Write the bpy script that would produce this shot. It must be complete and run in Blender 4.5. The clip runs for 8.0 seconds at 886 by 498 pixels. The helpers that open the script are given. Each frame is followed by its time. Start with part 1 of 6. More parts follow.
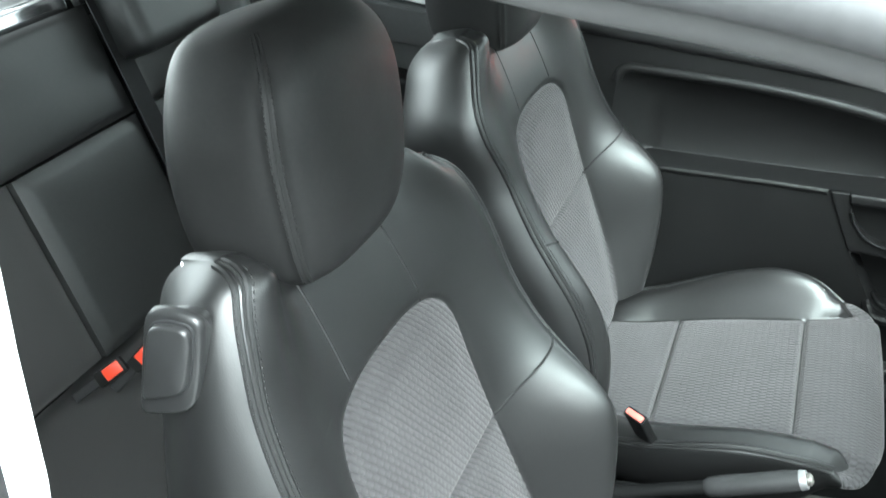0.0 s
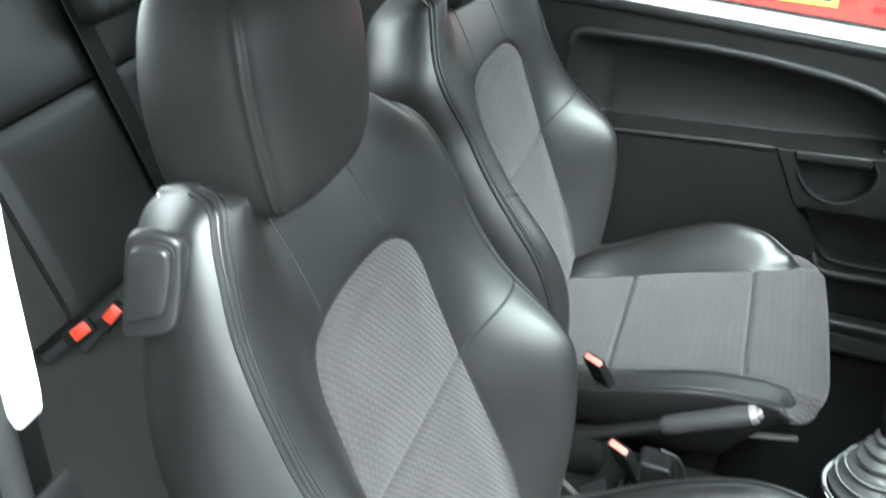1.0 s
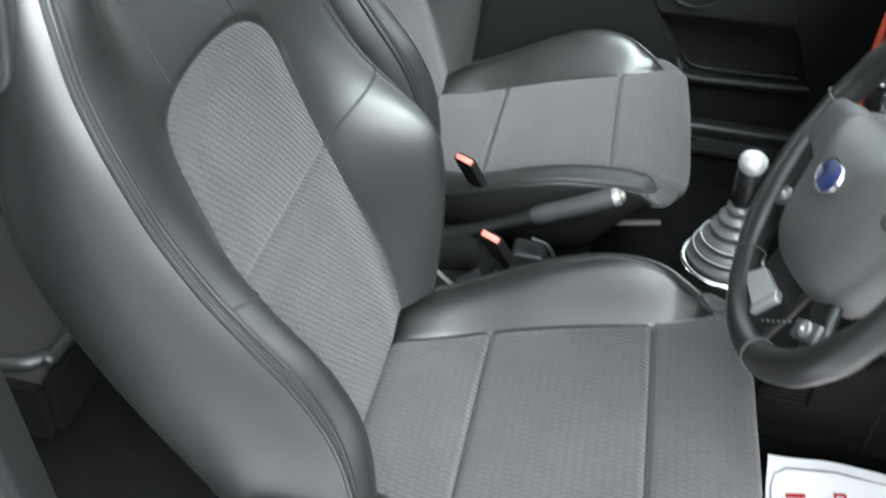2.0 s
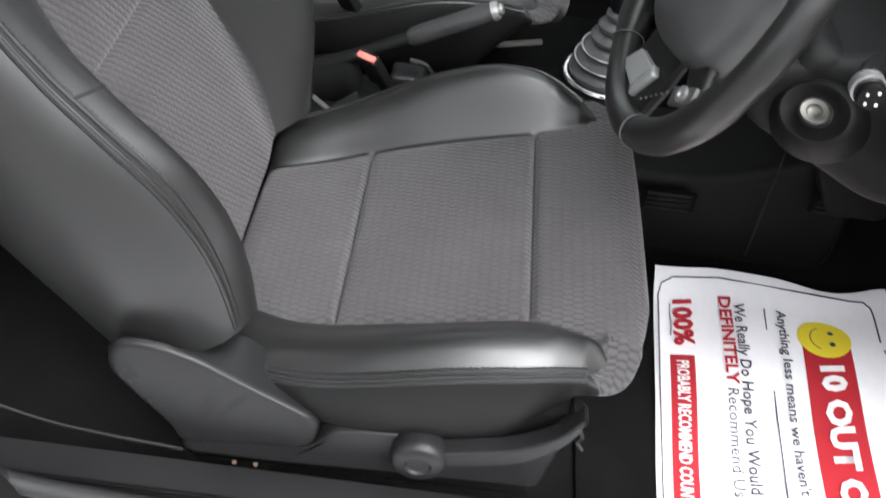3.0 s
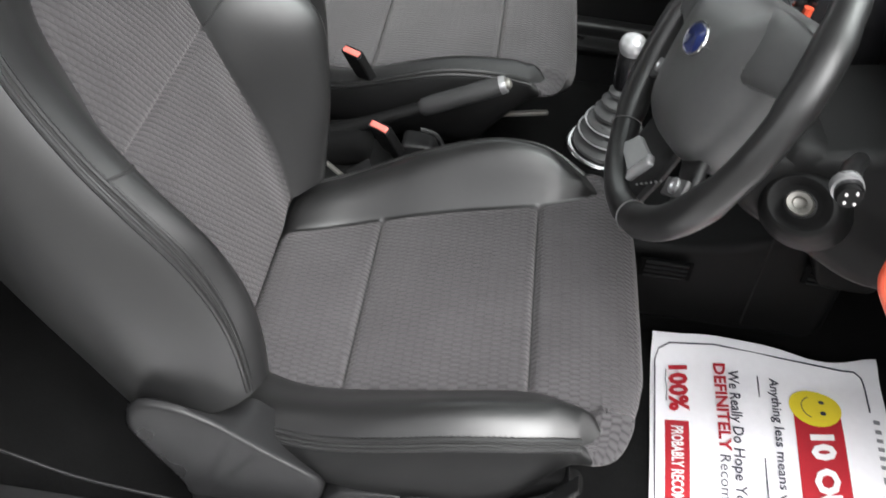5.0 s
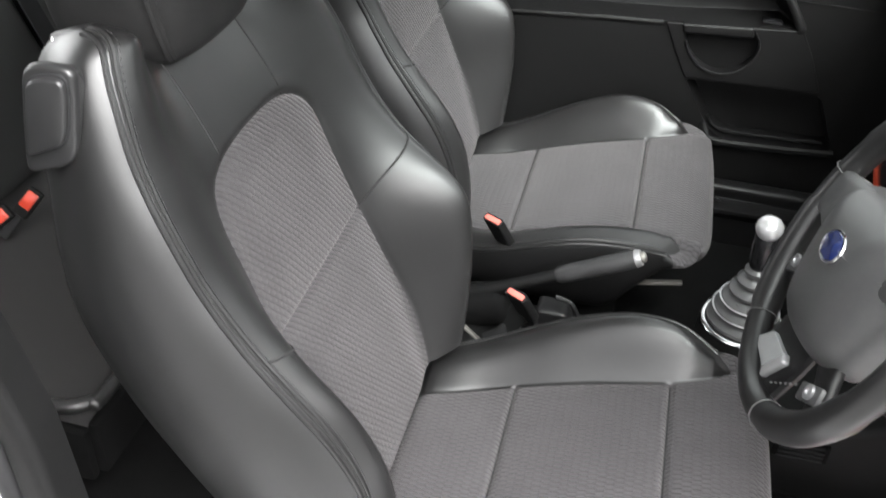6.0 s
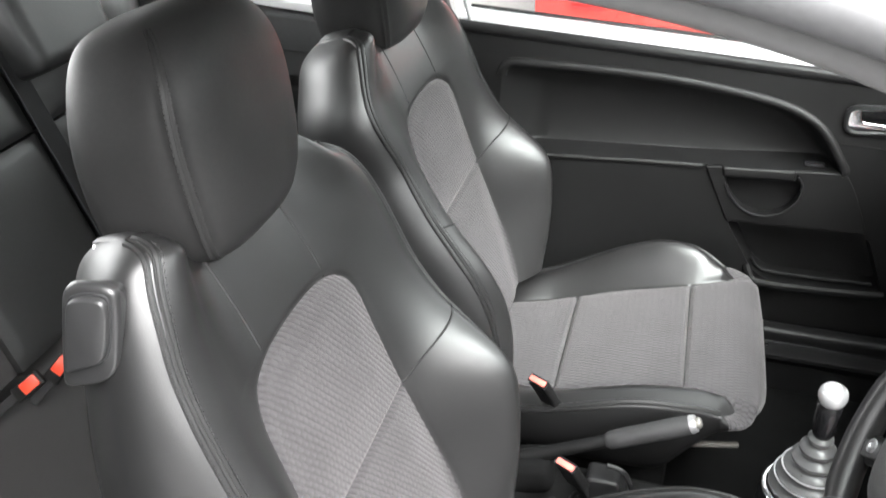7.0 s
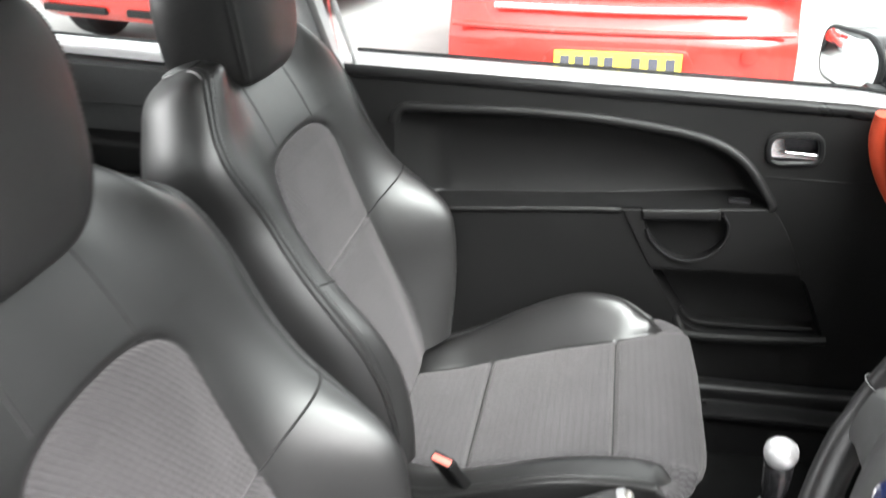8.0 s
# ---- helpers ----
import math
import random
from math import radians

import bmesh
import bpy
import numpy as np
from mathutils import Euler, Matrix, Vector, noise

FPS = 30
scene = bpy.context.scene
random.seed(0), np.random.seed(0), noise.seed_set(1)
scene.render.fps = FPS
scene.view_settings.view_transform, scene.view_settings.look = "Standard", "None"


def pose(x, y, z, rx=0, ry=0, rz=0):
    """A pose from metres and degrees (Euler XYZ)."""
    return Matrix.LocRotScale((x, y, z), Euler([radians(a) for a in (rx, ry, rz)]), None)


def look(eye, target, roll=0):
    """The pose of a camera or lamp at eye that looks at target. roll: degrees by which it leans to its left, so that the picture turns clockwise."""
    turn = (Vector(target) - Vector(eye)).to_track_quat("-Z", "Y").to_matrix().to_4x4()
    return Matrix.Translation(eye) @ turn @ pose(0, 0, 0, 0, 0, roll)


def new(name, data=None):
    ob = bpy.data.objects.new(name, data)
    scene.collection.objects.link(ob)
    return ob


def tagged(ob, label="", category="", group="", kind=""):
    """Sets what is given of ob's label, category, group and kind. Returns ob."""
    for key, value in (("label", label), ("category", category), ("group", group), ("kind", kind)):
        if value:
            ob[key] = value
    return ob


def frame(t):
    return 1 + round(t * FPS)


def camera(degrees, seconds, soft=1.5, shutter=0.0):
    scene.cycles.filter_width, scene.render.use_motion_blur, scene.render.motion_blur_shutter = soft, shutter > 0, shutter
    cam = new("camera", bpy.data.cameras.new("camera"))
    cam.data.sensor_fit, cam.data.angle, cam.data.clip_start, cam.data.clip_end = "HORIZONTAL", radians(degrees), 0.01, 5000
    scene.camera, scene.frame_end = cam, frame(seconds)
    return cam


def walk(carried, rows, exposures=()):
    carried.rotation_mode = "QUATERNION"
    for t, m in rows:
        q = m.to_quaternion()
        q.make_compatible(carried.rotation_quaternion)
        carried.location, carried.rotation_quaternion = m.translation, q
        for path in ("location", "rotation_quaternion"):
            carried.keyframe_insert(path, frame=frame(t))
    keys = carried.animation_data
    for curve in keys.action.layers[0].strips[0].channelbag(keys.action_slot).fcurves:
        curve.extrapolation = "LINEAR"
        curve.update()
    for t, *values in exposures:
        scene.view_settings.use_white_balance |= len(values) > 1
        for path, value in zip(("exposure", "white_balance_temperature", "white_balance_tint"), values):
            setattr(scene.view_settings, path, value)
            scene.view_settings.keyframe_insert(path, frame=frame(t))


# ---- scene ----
# ---- camera ----
cam = camera(50.0, 8.0, shutter=0.4)
PATH = [
    (0.00, (-0.0081, -1.0450, 1.5524), (-0.3570, -0.0782, 0.9329), 2.96),
    (0.50, (-0.0142, -1.0674, 1.5689), (-0.3656, -0.0820, 0.9812), 3.50),
    (1.00, (0.0068, -1.1049, 1.5284), (-0.2883, -0.1273, 0.8982), 3.47),
    (1.50, (0.0440, -1.1430, 1.4965), (-0.1840, -0.1900, 0.8038), 3.95),
    (3.00, (0.1141, -1.1998, 1.3436), (0.1103, -0.3406, 0.5059), 6.76),
    (3.50, (0.1243, -1.2175, 1.3245), (0.1445, -0.3760, 0.4692), 9.24),
    (4.00, (0.1245, -1.2183, 1.3319), (0.1559, -0.3527, 0.5014), 10.37),
    (5.50, (0.1019, -1.2084, 1.4621), (0.0157, -0.2929, 0.6911), 4.26),
    (6.00, (0.0931, -1.2075, 1.5017), (-0.1075, -0.2573, 0.7969), 3.49),
    (6.50, (0.0785, -1.1654, 1.5253), (-0.1419, -0.1977, 0.8508), 1.96),
    (7.00, (0.0418, -1.1279, 1.5516), (-0.2099, -0.1172, 0.9556), 1.63),
    (7.50, (0.0477, -1.0979, 1.5371), (-0.1997, -0.0719, 0.9659), 1.32),
    (7.80, (0.0762, -1.0251, 1.4669), (-0.1294, 0.0264, 0.9264), 0.01),
    (8.00, (0.0893, -0.9508, 1.4160), (-0.1043, 0.1237, 0.9181), 0.10),
]
EXPOSE = [(0.0, 3.12, 5920, -3), (1.5, 3.02, 5920, -1), (3.0, 2.20, 6330, 10), (4.0, 2.08, 6330, 10), (5.5, 2.34, 6470, 10), (6.0, 2.57, 6470, 10), (6.5, 2.84, 6470, 10), (7.0, 3.17, 6470, 10), (7.5, 3.14, 6470, 10), (8.0, 3.05, 6500, 10)]
walk(cam, [(t, look(e, a, r)) for t, e, a, r in PATH], EXPOSE)

# ---- light: bright overcast day ----
world = bpy.data.worlds.new("world")
scene.world = world
world.use_nodes = True
wn = world.node_tree.nodes
bgn = wn["Background"]
sky = wn.new("ShaderNodeTexSky")
sky.sky_type = "NISHITA"
sky.sun_disc = False
sky.sun_elevation, sky.sun_rotation = radians(50), radians(135)
sky.air_density, sky.dust_density = 1.0, 4.0
hsv = wn.new("ShaderNodeHueSaturation")
hsv.inputs["Saturation"].default_value = 0.025
world.node_tree.links.new(sky.outputs[0], hsv.inputs["Color"])
world.node_tree.links.new(hsv.outputs[0], bgn.inputs[0])
bgn.inputs[1].default_value = 0.15
sun_data = bpy.data.lights.new("sun", "SUN")
sun_data.energy, sun_data.angle, sun_data.color = 1.0, radians(54), (1.0, 0.98, 0.95)
sun = new("sun", sun_data)
sun.matrix_world = look((5.2, -5.3, 8.8), (0, 0, 0))
scene.view_settings.exposure = 0.0
# Fill lamp added inside the rear window to brighten the rear seats.
rear_fill = bpy.data.lights.new("rear_window_fill", "AREA")
rear_fill.shape, rear_fill.size, rear_fill.size_y, rear_fill.energy = "RECTANGLE", 1.05, 0.36, 1.9
rear_light = new("rear_window_fill", rear_fill)
rear_light.matrix_world = look((-1.57, 0, 1.235), (-0.6, 0, 0.85))


# ---- materials ----
def material(name, color, rough=0.5, metal=0.0, grain=None, spots=None, bump=0.0, bump_scale=400.0, voronoi=False, coat=0.0, spec=0.5, soft=0.0):
    m = bpy.data.materials.new(name)
    m.use_nodes = True
    t = m.node_tree
    b = t.nodes["Principled BSDF"]
    b.inputs["Base Color"].default_value = (*color, 1)
    b.inputs["Roughness"].default_value = rough
    b.inputs["Metallic"].default_value = metal
    b.inputs["Specular IOR Level"].default_value = spec
    b.inputs["Coat Weight"].default_value = coat
    co = t.nodes.new("ShaderNodeTexCoord")
    if grain:
        # large soft stains and fine grain in one colour variation
        n1 = t.nodes.new("ShaderNodeTexNoise")
        n1.inputs["Scale"].default_value, n1.inputs["Detail"].default_value = grain[0], 4
        n2 = t.nodes.new("ShaderNodeTexNoise")
        n2.inputs["Scale"].default_value, n2.inputs["Detail"].default_value = grain[0] * 14, 3
        mx = t.nodes.new("ShaderNodeMath")
        mx.operation = "ADD"
        rmp = t.nodes.new("ShaderNodeMapRange")
        rmp.inputs["From Min"].default_value, rmp.inputs["From Max"].default_value = 0.6, 1.4
        rmp.inputs["To Min"].default_value, rmp.inputs["To Max"].default_value = 1 - grain[1], 1 + grain[1]
        mul = t.nodes.new("ShaderNodeVectorMath")
        mul.operation = "SCALE"
        mul.inputs[0].default_value = color
        for n in (n1, n2):
            t.links.new(co.outputs["Object"], n.inputs["Vector"])
        t.links.new(n1.outputs[0], mx.inputs[0])
        t.links.new(n2.outputs[0], mx.inputs[1])
        t.links.new(mx.outputs[0], rmp.inputs["Value"])
        t.links.new(rmp.outputs[0], mul.inputs["Scale"])
        t.links.new(mul.outputs[0], b.inputs["Base Color"])
        r2 = t.nodes.new("ShaderNodeMapRange")
        r2.inputs["From Min"].default_value, r2.inputs["From Max"].default_value = 0.3, 0.7
        r2.inputs["To Min"].default_value, r2.inputs["To Max"].default_value = rough - grain[2], rough + grain[2]
        t.links.new(n1.outputs[0], r2.inputs["Value"])
        t.links.new(r2.outputs[0], b.inputs["Roughness"])
    if bump:
        tex = t.nodes.new("ShaderNodeTexVoronoi" if voronoi else "ShaderNodeTexNoise")
        tex.inputs["Scale"].default_value = bump_scale
        if not voronoi:
            tex.inputs["Detail"].default_value = 3
        bm_ = t.nodes.new("ShaderNodeBump")
        bm_.inputs["Strength"].default_value, bm_.inputs["Distance"].default_value = bump, 0.001
        t.links.new(co.outputs["Object"], tex.inputs["Vector"])
        t.links.new(tex.outputs[0], bm_.inputs["Height"])
        t.links.new(bm_.outputs[0], b.inputs["Normal"])
        if soft:
            # slack, slightly creased hide
            lo = t.nodes.new("ShaderNodeTexNoise")
            lo.inputs["Scale"].default_value, lo.inputs["Detail"].default_value, lo.inputs["Distortion"].default_value = 22, 2, 0.2
            b2 = t.nodes.new("ShaderNodeBump")
            b2.inputs["Strength"].default_value, b2.inputs["Distance"].default_value = soft, 0.004
            t.links.new(co.outputs["Object"], lo.inputs["Vector"])
            t.links.new(lo.outputs[0], b2.inputs["Height"])
            t.links.new(b2.outputs[0], bm_.inputs["Normal"])
    return m


def woven(name, dark, light, across, along, turn=0.0, zigzag=False, rough=0.9, bump=0.6):
    """Ribbed cloth of raised stitches in staggered rows, by the cloth's own metres: rib spacing, stitch length, and the ribs' direction."""
    m = bpy.data.materials.new(name)
    m.use_nodes = True
    t = m.node_tree
    l = t.links.new
    b = t.nodes["Principled BSDF"]
    b.inputs["Roughness"].default_value = rough
    b.inputs["Specular IOR Level"].default_value = 0.2
    b.inputs["Sheen Weight"].default_value = 0.16
    b.inputs["Sheen Roughness"].default_value = 0.5
    b.inputs["Sheen Tint"].default_value = (1.0, 0.95, 0.96, 1)

    def calc(op, *args):
        n = t.nodes.new("ShaderNodeMath")
        n.operation = op
        for i, a in enumerate(args):
            if isinstance(a, (int, float)):
                n.inputs[i].default_value = a
            else:
                l(a, n.inputs[i])
        return n.outputs[0]
    uv = t.nodes.new("ShaderNodeUVMap")
    uv.uv_map = "cloth"
    wob = t.nodes.new("ShaderNodeTexNoise")
    wob.inputs["Scale"].default_value, wob.inputs["Detail"].default_value = 70, 2
    add = t.nodes.new("ShaderNodeVectorMath")
    add.operation = "MULTIPLY_ADD"
    add.inputs[1].default_value = (0.0022, 0.0022, 0)
    mp = t.nodes.new("ShaderNodeMapping")
    mp.inputs["Rotation"].default_value = (0, 0, radians(turn))
    sep = t.nodes.new("ShaderNodeSeparateXYZ")
    l(uv.outputs[0], wob.inputs["Vector"])
    l(wob.outputs["Color"], add.inputs[0])
    l(uv.outputs[0], add.inputs[2])
    l(add.outputs[0], mp.inputs["Vector"])
    l(mp.outputs[0], sep.inputs[0])
    a, w = calc("DIVIDE", sep.outputs[0], along), calc("DIVIDE", sep.outputs[1], across)
    if zigzag:
        w = calc("MULTIPLY_ADD", calc("FLOOR", a), 0.5, w)
    else:
        a = calc("MULTIPLY_ADD", calc("FLOOR", w), 0.5, a)
    rib = calc("POWER", calc("ABSOLUTE", calc("SINE", calc("MULTIPLY", w, math.pi))), 0.7)
    gap = calc("POWER", calc("ABSOLUTE", calc("SINE", calc("MULTIPLY", a, math.pi))), 0.35)
    high = calc("MULTIPLY", rib, calc("MULTIPLY_ADD", gap, 0.45, 0.55))
    fine = t.nodes.new("ShaderNodeTexNoise")
    fine.inputs["Scale"].default_value, fine.inputs["Detail"].default_value = 900, 2
    l(uv.outputs[0], fine.inputs["Vector"])
    high = calc("MULTIPLY_ADD", fine.outputs[0], 0.25, high)
    big = t.nodes.new("ShaderNodeTexNoise")
    big.inputs["Scale"].default_value, big.inputs["Detail"].default_value = 9, 5
    l(uv.outputs[0], big.inputs["Vector"])
    mr = t.nodes.new("ShaderNodeMapRange")
    mr.inputs["From Min"].default_value, mr.inputs["From Max"].default_value = 0.3, 0.7
    mr.inputs["To Min"].default_value, mr.inputs["To Max"].default_value = 0.90, 1.10
    l(big.outputs[0], mr.inputs["Value"])
    mix = t.nodes.new("ShaderNodeMix")
    mix.data_type = "RGBA"
    mix.inputs[6].default_value, mix.inputs[7].default_value = (*dark, 1), (*light, 1)
    l(high, mix.inputs[0])
    sc = t.nodes.new("ShaderNodeVectorMath")
    sc.operation = "SCALE"
    l(mix.outputs[2], sc.inputs[0])
    l(mr.outputs[0], sc.inputs["Scale"])
    l(sc.outputs[0], b.inputs["Base Color"])
    bp = t.nodes.new("ShaderNodeBump")
    bp.inputs["Strength"].default_value, bp.inputs["Distance"].default_value = bump, 0.0016
    l(high, bp.inputs["Height"])
    l(bp.outputs[0], b.inputs["Normal"])
    return m


def glass_material():
    m = bpy.data.materials.new("window_glass")
    m.use_nodes = True
    t = m.node_tree
    t.nodes.remove(t.nodes["Principled BSDF"])
    mix = t.nodes.new("ShaderNodeMixShader")
    fr = t.nodes.new("ShaderNodeFresnel")
    fr.inputs["IOR"].default_value = 1.35
    tr = t.nodes.new("ShaderNodeBsdfTransparent")
    tr.inputs[0].default_value = (0.93, 0.96, 0.95, 1)
    gl = t.nodes.new("ShaderNodeBsdfGlossy")
    gl.inputs["Roughness"].default_value = 0.02
    t.links.new(fr.outputs[0], mix.inputs[0])
    t.links.new(tr.outputs[0], mix.inputs[1])
    t.links.new(gl.outputs[0], mix.inputs[2])
    t.links.new(mix.outputs[0], t.nodes["Material Output"].inputs[0])
    return m


LEATHER = material("black_leather", (0.0098, 0.0097, 0.0098), 0.365, grain=(11, 0.16, 0.02), bump=0.08, bump_scale=700, voronoi=True, spec=0.68, soft=0.07)
# Seat leather again, with the shade on the side panels put into its colour.
LEATHER_SIDE = material("shaded_side_leather", (0.0072, 0.0072, 0.0073), 0.44, grain=(9, 0.14, 0.02), bump=0.07, bump_scale=800, voronoi=True, spec=0.80, soft=0.05)
# Near-black vinyl; the shade beside and between the seats is in its colour.
VINYL_SHADED = material("shaded_cushion_vinyl", (0.0045, 0.0045, 0.0046), 0.55, grain=(9, 0.14, 0.04), bump=0.1, bump_scale=800, voronoi=True, spec=0.22)
HANDLE = material("handle_plastic", (0.020, 0.020, 0.0204), 0.32, grain=(10, 0.1, 0.04), bump=0.15, bump_scale=1200, voronoi=True, spec=0.6)
GRIP = material("brake_grip", (0.032, 0.032, 0.0325), 0.45, grain=(14, 0.15, 0.05), bump=0.2, bump_scale=900, voronoi=True, spec=0.4)
HEAD_LEATHER = material("headrest_leather", (0.0170, 0.0168, 0.0169), 0.50, grain=(14, 0.16, 0.05), bump=0.08, bump_scale=800, voronoi=True, spec=0.24, soft=0.04)
# Black leather again, lightened for the extra light falling on the rear seats.
REAR_LEATHER_LIT = material("rear_bench_leather_lit", (0.022, 0.022, 0.0222), 0.42, grain=(10, 0.16, 0.04), bump=0.09, bump_scale=750, voronoi=True, spec=0.75, soft=0.05)
CLOTH = woven("grey_ribbed_cloth", (0.0157, 0.0150, 0.0156), (0.0552, 0.0526, 0.0547), 0.0077, 0.0116, zigzag=True, bump=0.75)
# Cushion cloth again, darkened for the weaker light on the backrest.
CLOTH_BACK_DIM = woven("grey_cloth_back_dim", (0.0167, 0.0160, 0.0166), (0.0412, 0.0392, 0.0408), 0.0073, 0.0110, turn=55, bump=0.8)
REAR_CLOTH = woven("dark_rear_cloth", (0.015, 0.0145, 0.0145), (0.042, 0.041, 0.041), 0.006, 0.009)
THREAD = material("seam_thread", (0.006, 0.006, 0.006), 0.8, grain=(60, 0.2, 0.05))
DARK_STITCH = material("dark_stitching", (0.016, 0.0163, 0.0165), 0.7, grain=(80, 0.2, 0.05))
STITCH = material("grey_stitching", (0.10, 0.10, 0.10), 0.7, grain=(80, 0.2, 0.05))
PLASTIC = material("black_grained_plastic", (0.0056, 0.0056, 0.0057), 0.50, grain=(7, 0.14, 0.06), bump=0.3, bump_scale=1300, voronoi=True, spec=0.2)
PLASTIC_SOFT = material("dark_door_trim", (0.0052, 0.0052, 0.0053), 0.46, grain=(5, 0.15, 0.06), bump=0.35, bump_scale=900, voronoi=True, spec=0.36)
PLASTIC_GREY = material("dark_grey_plastic", (0.0105, 0.0105, 0.0109), 0.33, grain=(8, 0.15, 0.06), bump=0.25, bump_scale=1000, voronoi=True, spec=0.27)
CARPET = material("black_carpet", (0.005, 0.005, 0.0051), 0.98, grain=(20, 0.4, 0.01), bump=0.9, bump_scale=1800, spec=0.1)
RUBBER = material("black_rubber", (0.015, 0.015, 0.016), 0.62, grain=(15, 0.2, 0.06), spec=0.3)
CHROME = material("satin_chrome", (0.75, 0.75, 0.76), 0.18, 1.0, grain=(20, 0.05, 0.05))
SILVER = material("silver_paint", (0.5, 0.5, 0.51), 0.32, 0.7, grain=(25, 0.06, 0.05))
WHITE_PAINT = material("white_car_paint", (0.8, 0.8, 0.81), 0.25, grain=(3, 0.03, 0.04), coat=0.6)
RED_PAINT = material("red_car_paint", (0.46, 0.024, 0.017), 0.25, grain=(3, 0.05, 0.04), coat=0.7)
RED_TRIM = material("orange_red_trim", (0.55, 0.07, 0.03), 0.4, grain=(10, 0.06, 0.05))
BUCKLE_RED = material("red_release_button", (0.75, 0.06, 0.025), 0.35, grain=(30, 0.08, 0.05))
BUCKLE_WORN = material("worn_release_button", (0.72, 0.17, 0.14), 0.2, grain=(40, 0.12, 0.05))
HEADLINER = material("grey_headliner", (0.40, 0.40, 0.39), 0.95, grain=(12, 0.08, 0.02), bump=0.4, bump_scale=900)
PILLAR_GREY = material("light_grey_trim", (0.42, 0.43, 0.43), 0.7, grain=(9, 0.08, 0.05), bump=0.2, bump_scale=900)
PAPER = material("white_paper", (0.86, 0.85, 0.88), 0.8, grain=(6, 0.03, 0.02), bump=0.15, bump_scale=300)
INK_RED = material("red_print", (0.40, 0.014, 0.024), 0.7, grain=(30, 0.08, 0.02))
INK_DARK = material("dark_print", (0.05, 0.05, 0.07), 0.7, grain=(30, 0.1, 0.02))
INK_WHITE = material("white_print", (0.8, 0.78, 0.78), 0.75, grain=(30, 0.03, 0.02))
INK_GREY = material("grey_print", (0.22, 0.22, 0.24), 0.7, grain=(30, 0.08, 0.02))
INK_YELLOW = material("yellow_print", (0.75, 0.6, 0.03), 0.7, grain=(30, 0.05, 0.02))
BLUE = material("blue_enamel", (0.014, 0.026, 0.12), 0.2, grain=(40, 0.1, 0.05), coat=0.5)
ASPHALT = material("grey_asphalt", (0.20, 0.20, 0.197), 0.9, grain=(2.5, 0.25, 0.05), bump=0.8, bump_scale=120)
WALL_GREY = material("grey_plaster", (0.22, 0.22, 0.215), 0.9, grain=(1.5, 0.2, 0.04), bump=0.5, bump_scale=60)
GREY_RUBBER = material("grey_rubber", (0.06, 0.06, 0.062), 0.6, grain=(12, 0.15, 0.05))
APERTURE_GREY = material("aperture_trim", (0.095, 0.094, 0.094), 0.6, grain=(9, 0.1, 0.05))
TRIM_MID = material("mid_grey_trim", (0.05, 0.051, 0.052), 0.6, grain=(8, 0.12, 0.05), bump=0.25, bump_scale=900, voronoi=True)
BELLOWS = material("grey_bellows", (0.075, 0.075, 0.076), 0.33, grain=(20, 0.12, 0.06))
FELT = material("dark_felt", (0.021, 0.021, 0.0215), 0.95, grain=(14, 0.25, 0.02), bump=0.5, bump_scale=1500, spec=0.1)
PLATE_YELLOW = material("yellow_plate", (0.8, 0.62, 0.06), 0.35, grain=(20, 0.04, 0.03))
TAIL_RED = material("tail_lamp_red", (0.35, 0.01, 0.01), 0.15, grain=(20, 0.05, 0.03), coat=0.5)
GLASS = glass_material()
MIRROR = material("mirror_glass", (0.85, 0.87, 0.88), 0.02, 1.0)
WHEEL_PAD = material("wheel_pad_plastic", (0.070, 0.070, 0.0705), 0.34, grain=(9, 0.12, 0.05), bump=0.2, bump_scale=1100, voronoi=True, spec=0.6)
WORN_STEEL = material("worn_steel", (0.27, 0.26, 0.24), 0.4, 0.8, grain=(40, 0.15, 0.08))
RUST = material("rusty_steel", (0.10, 0.065, 0.045), 0.55, 0.5, grain=(60, 0.3, 0.1))
SILVER_MATT = material("matt_silver_plastic", (0.40, 0.41, 0.41), 0.42, 0.15, grain=(25, 0.08, 0.05))
KNOB_SATIN = material("satin_knob", (0.55, 0.55, 0.56), 0.22, 0.55, grain=(40, 0.06, 0.05))
GLOSS_BLACK = material("gloss_black", (0.012, 0.012, 0.013), 0.2, grain=(10, 0.1, 0.05))


# ---- mesh helpers ----
def thing(name, loc, label, category, group="", kind=""):
    e = new(name)
    e.empty_display_size = 0.05
    e.location = loc
    return tagged(e, label, category, group, kind)


def put(name, me, mat, parent=None, label="", smooth=True):
    if smooth:
        me.polygons.foreach_set("use_smooth", [True] * len(me.polygons))
    me.materials.append(mat)
    ob = new(name, me)
    if parent is not None:
        ob.parent = parent
    return tagged(ob, label)


def part(name, bm, mat, parent=None, label="", smooth=True, sharp=40):
    """Links a bmesh as one mesh object under a thing or part."""
    bmesh.ops.recalc_face_normals(bm, faces=bm.faces)
    for e in bm.edges:
        if len(e.link_faces) == 2 and e.calc_face_angle(0) > radians(sharp):
            e.smooth = False
    me = bpy.data.meshes.new(name)
    bm.to_mesh(me)
    bm.free()
    return put(name, me, mat, parent, label, smooth)


def xf(bm, m):
    bmesh.ops.transform(bm, matrix=m, verts=bm.verts)
    return bm


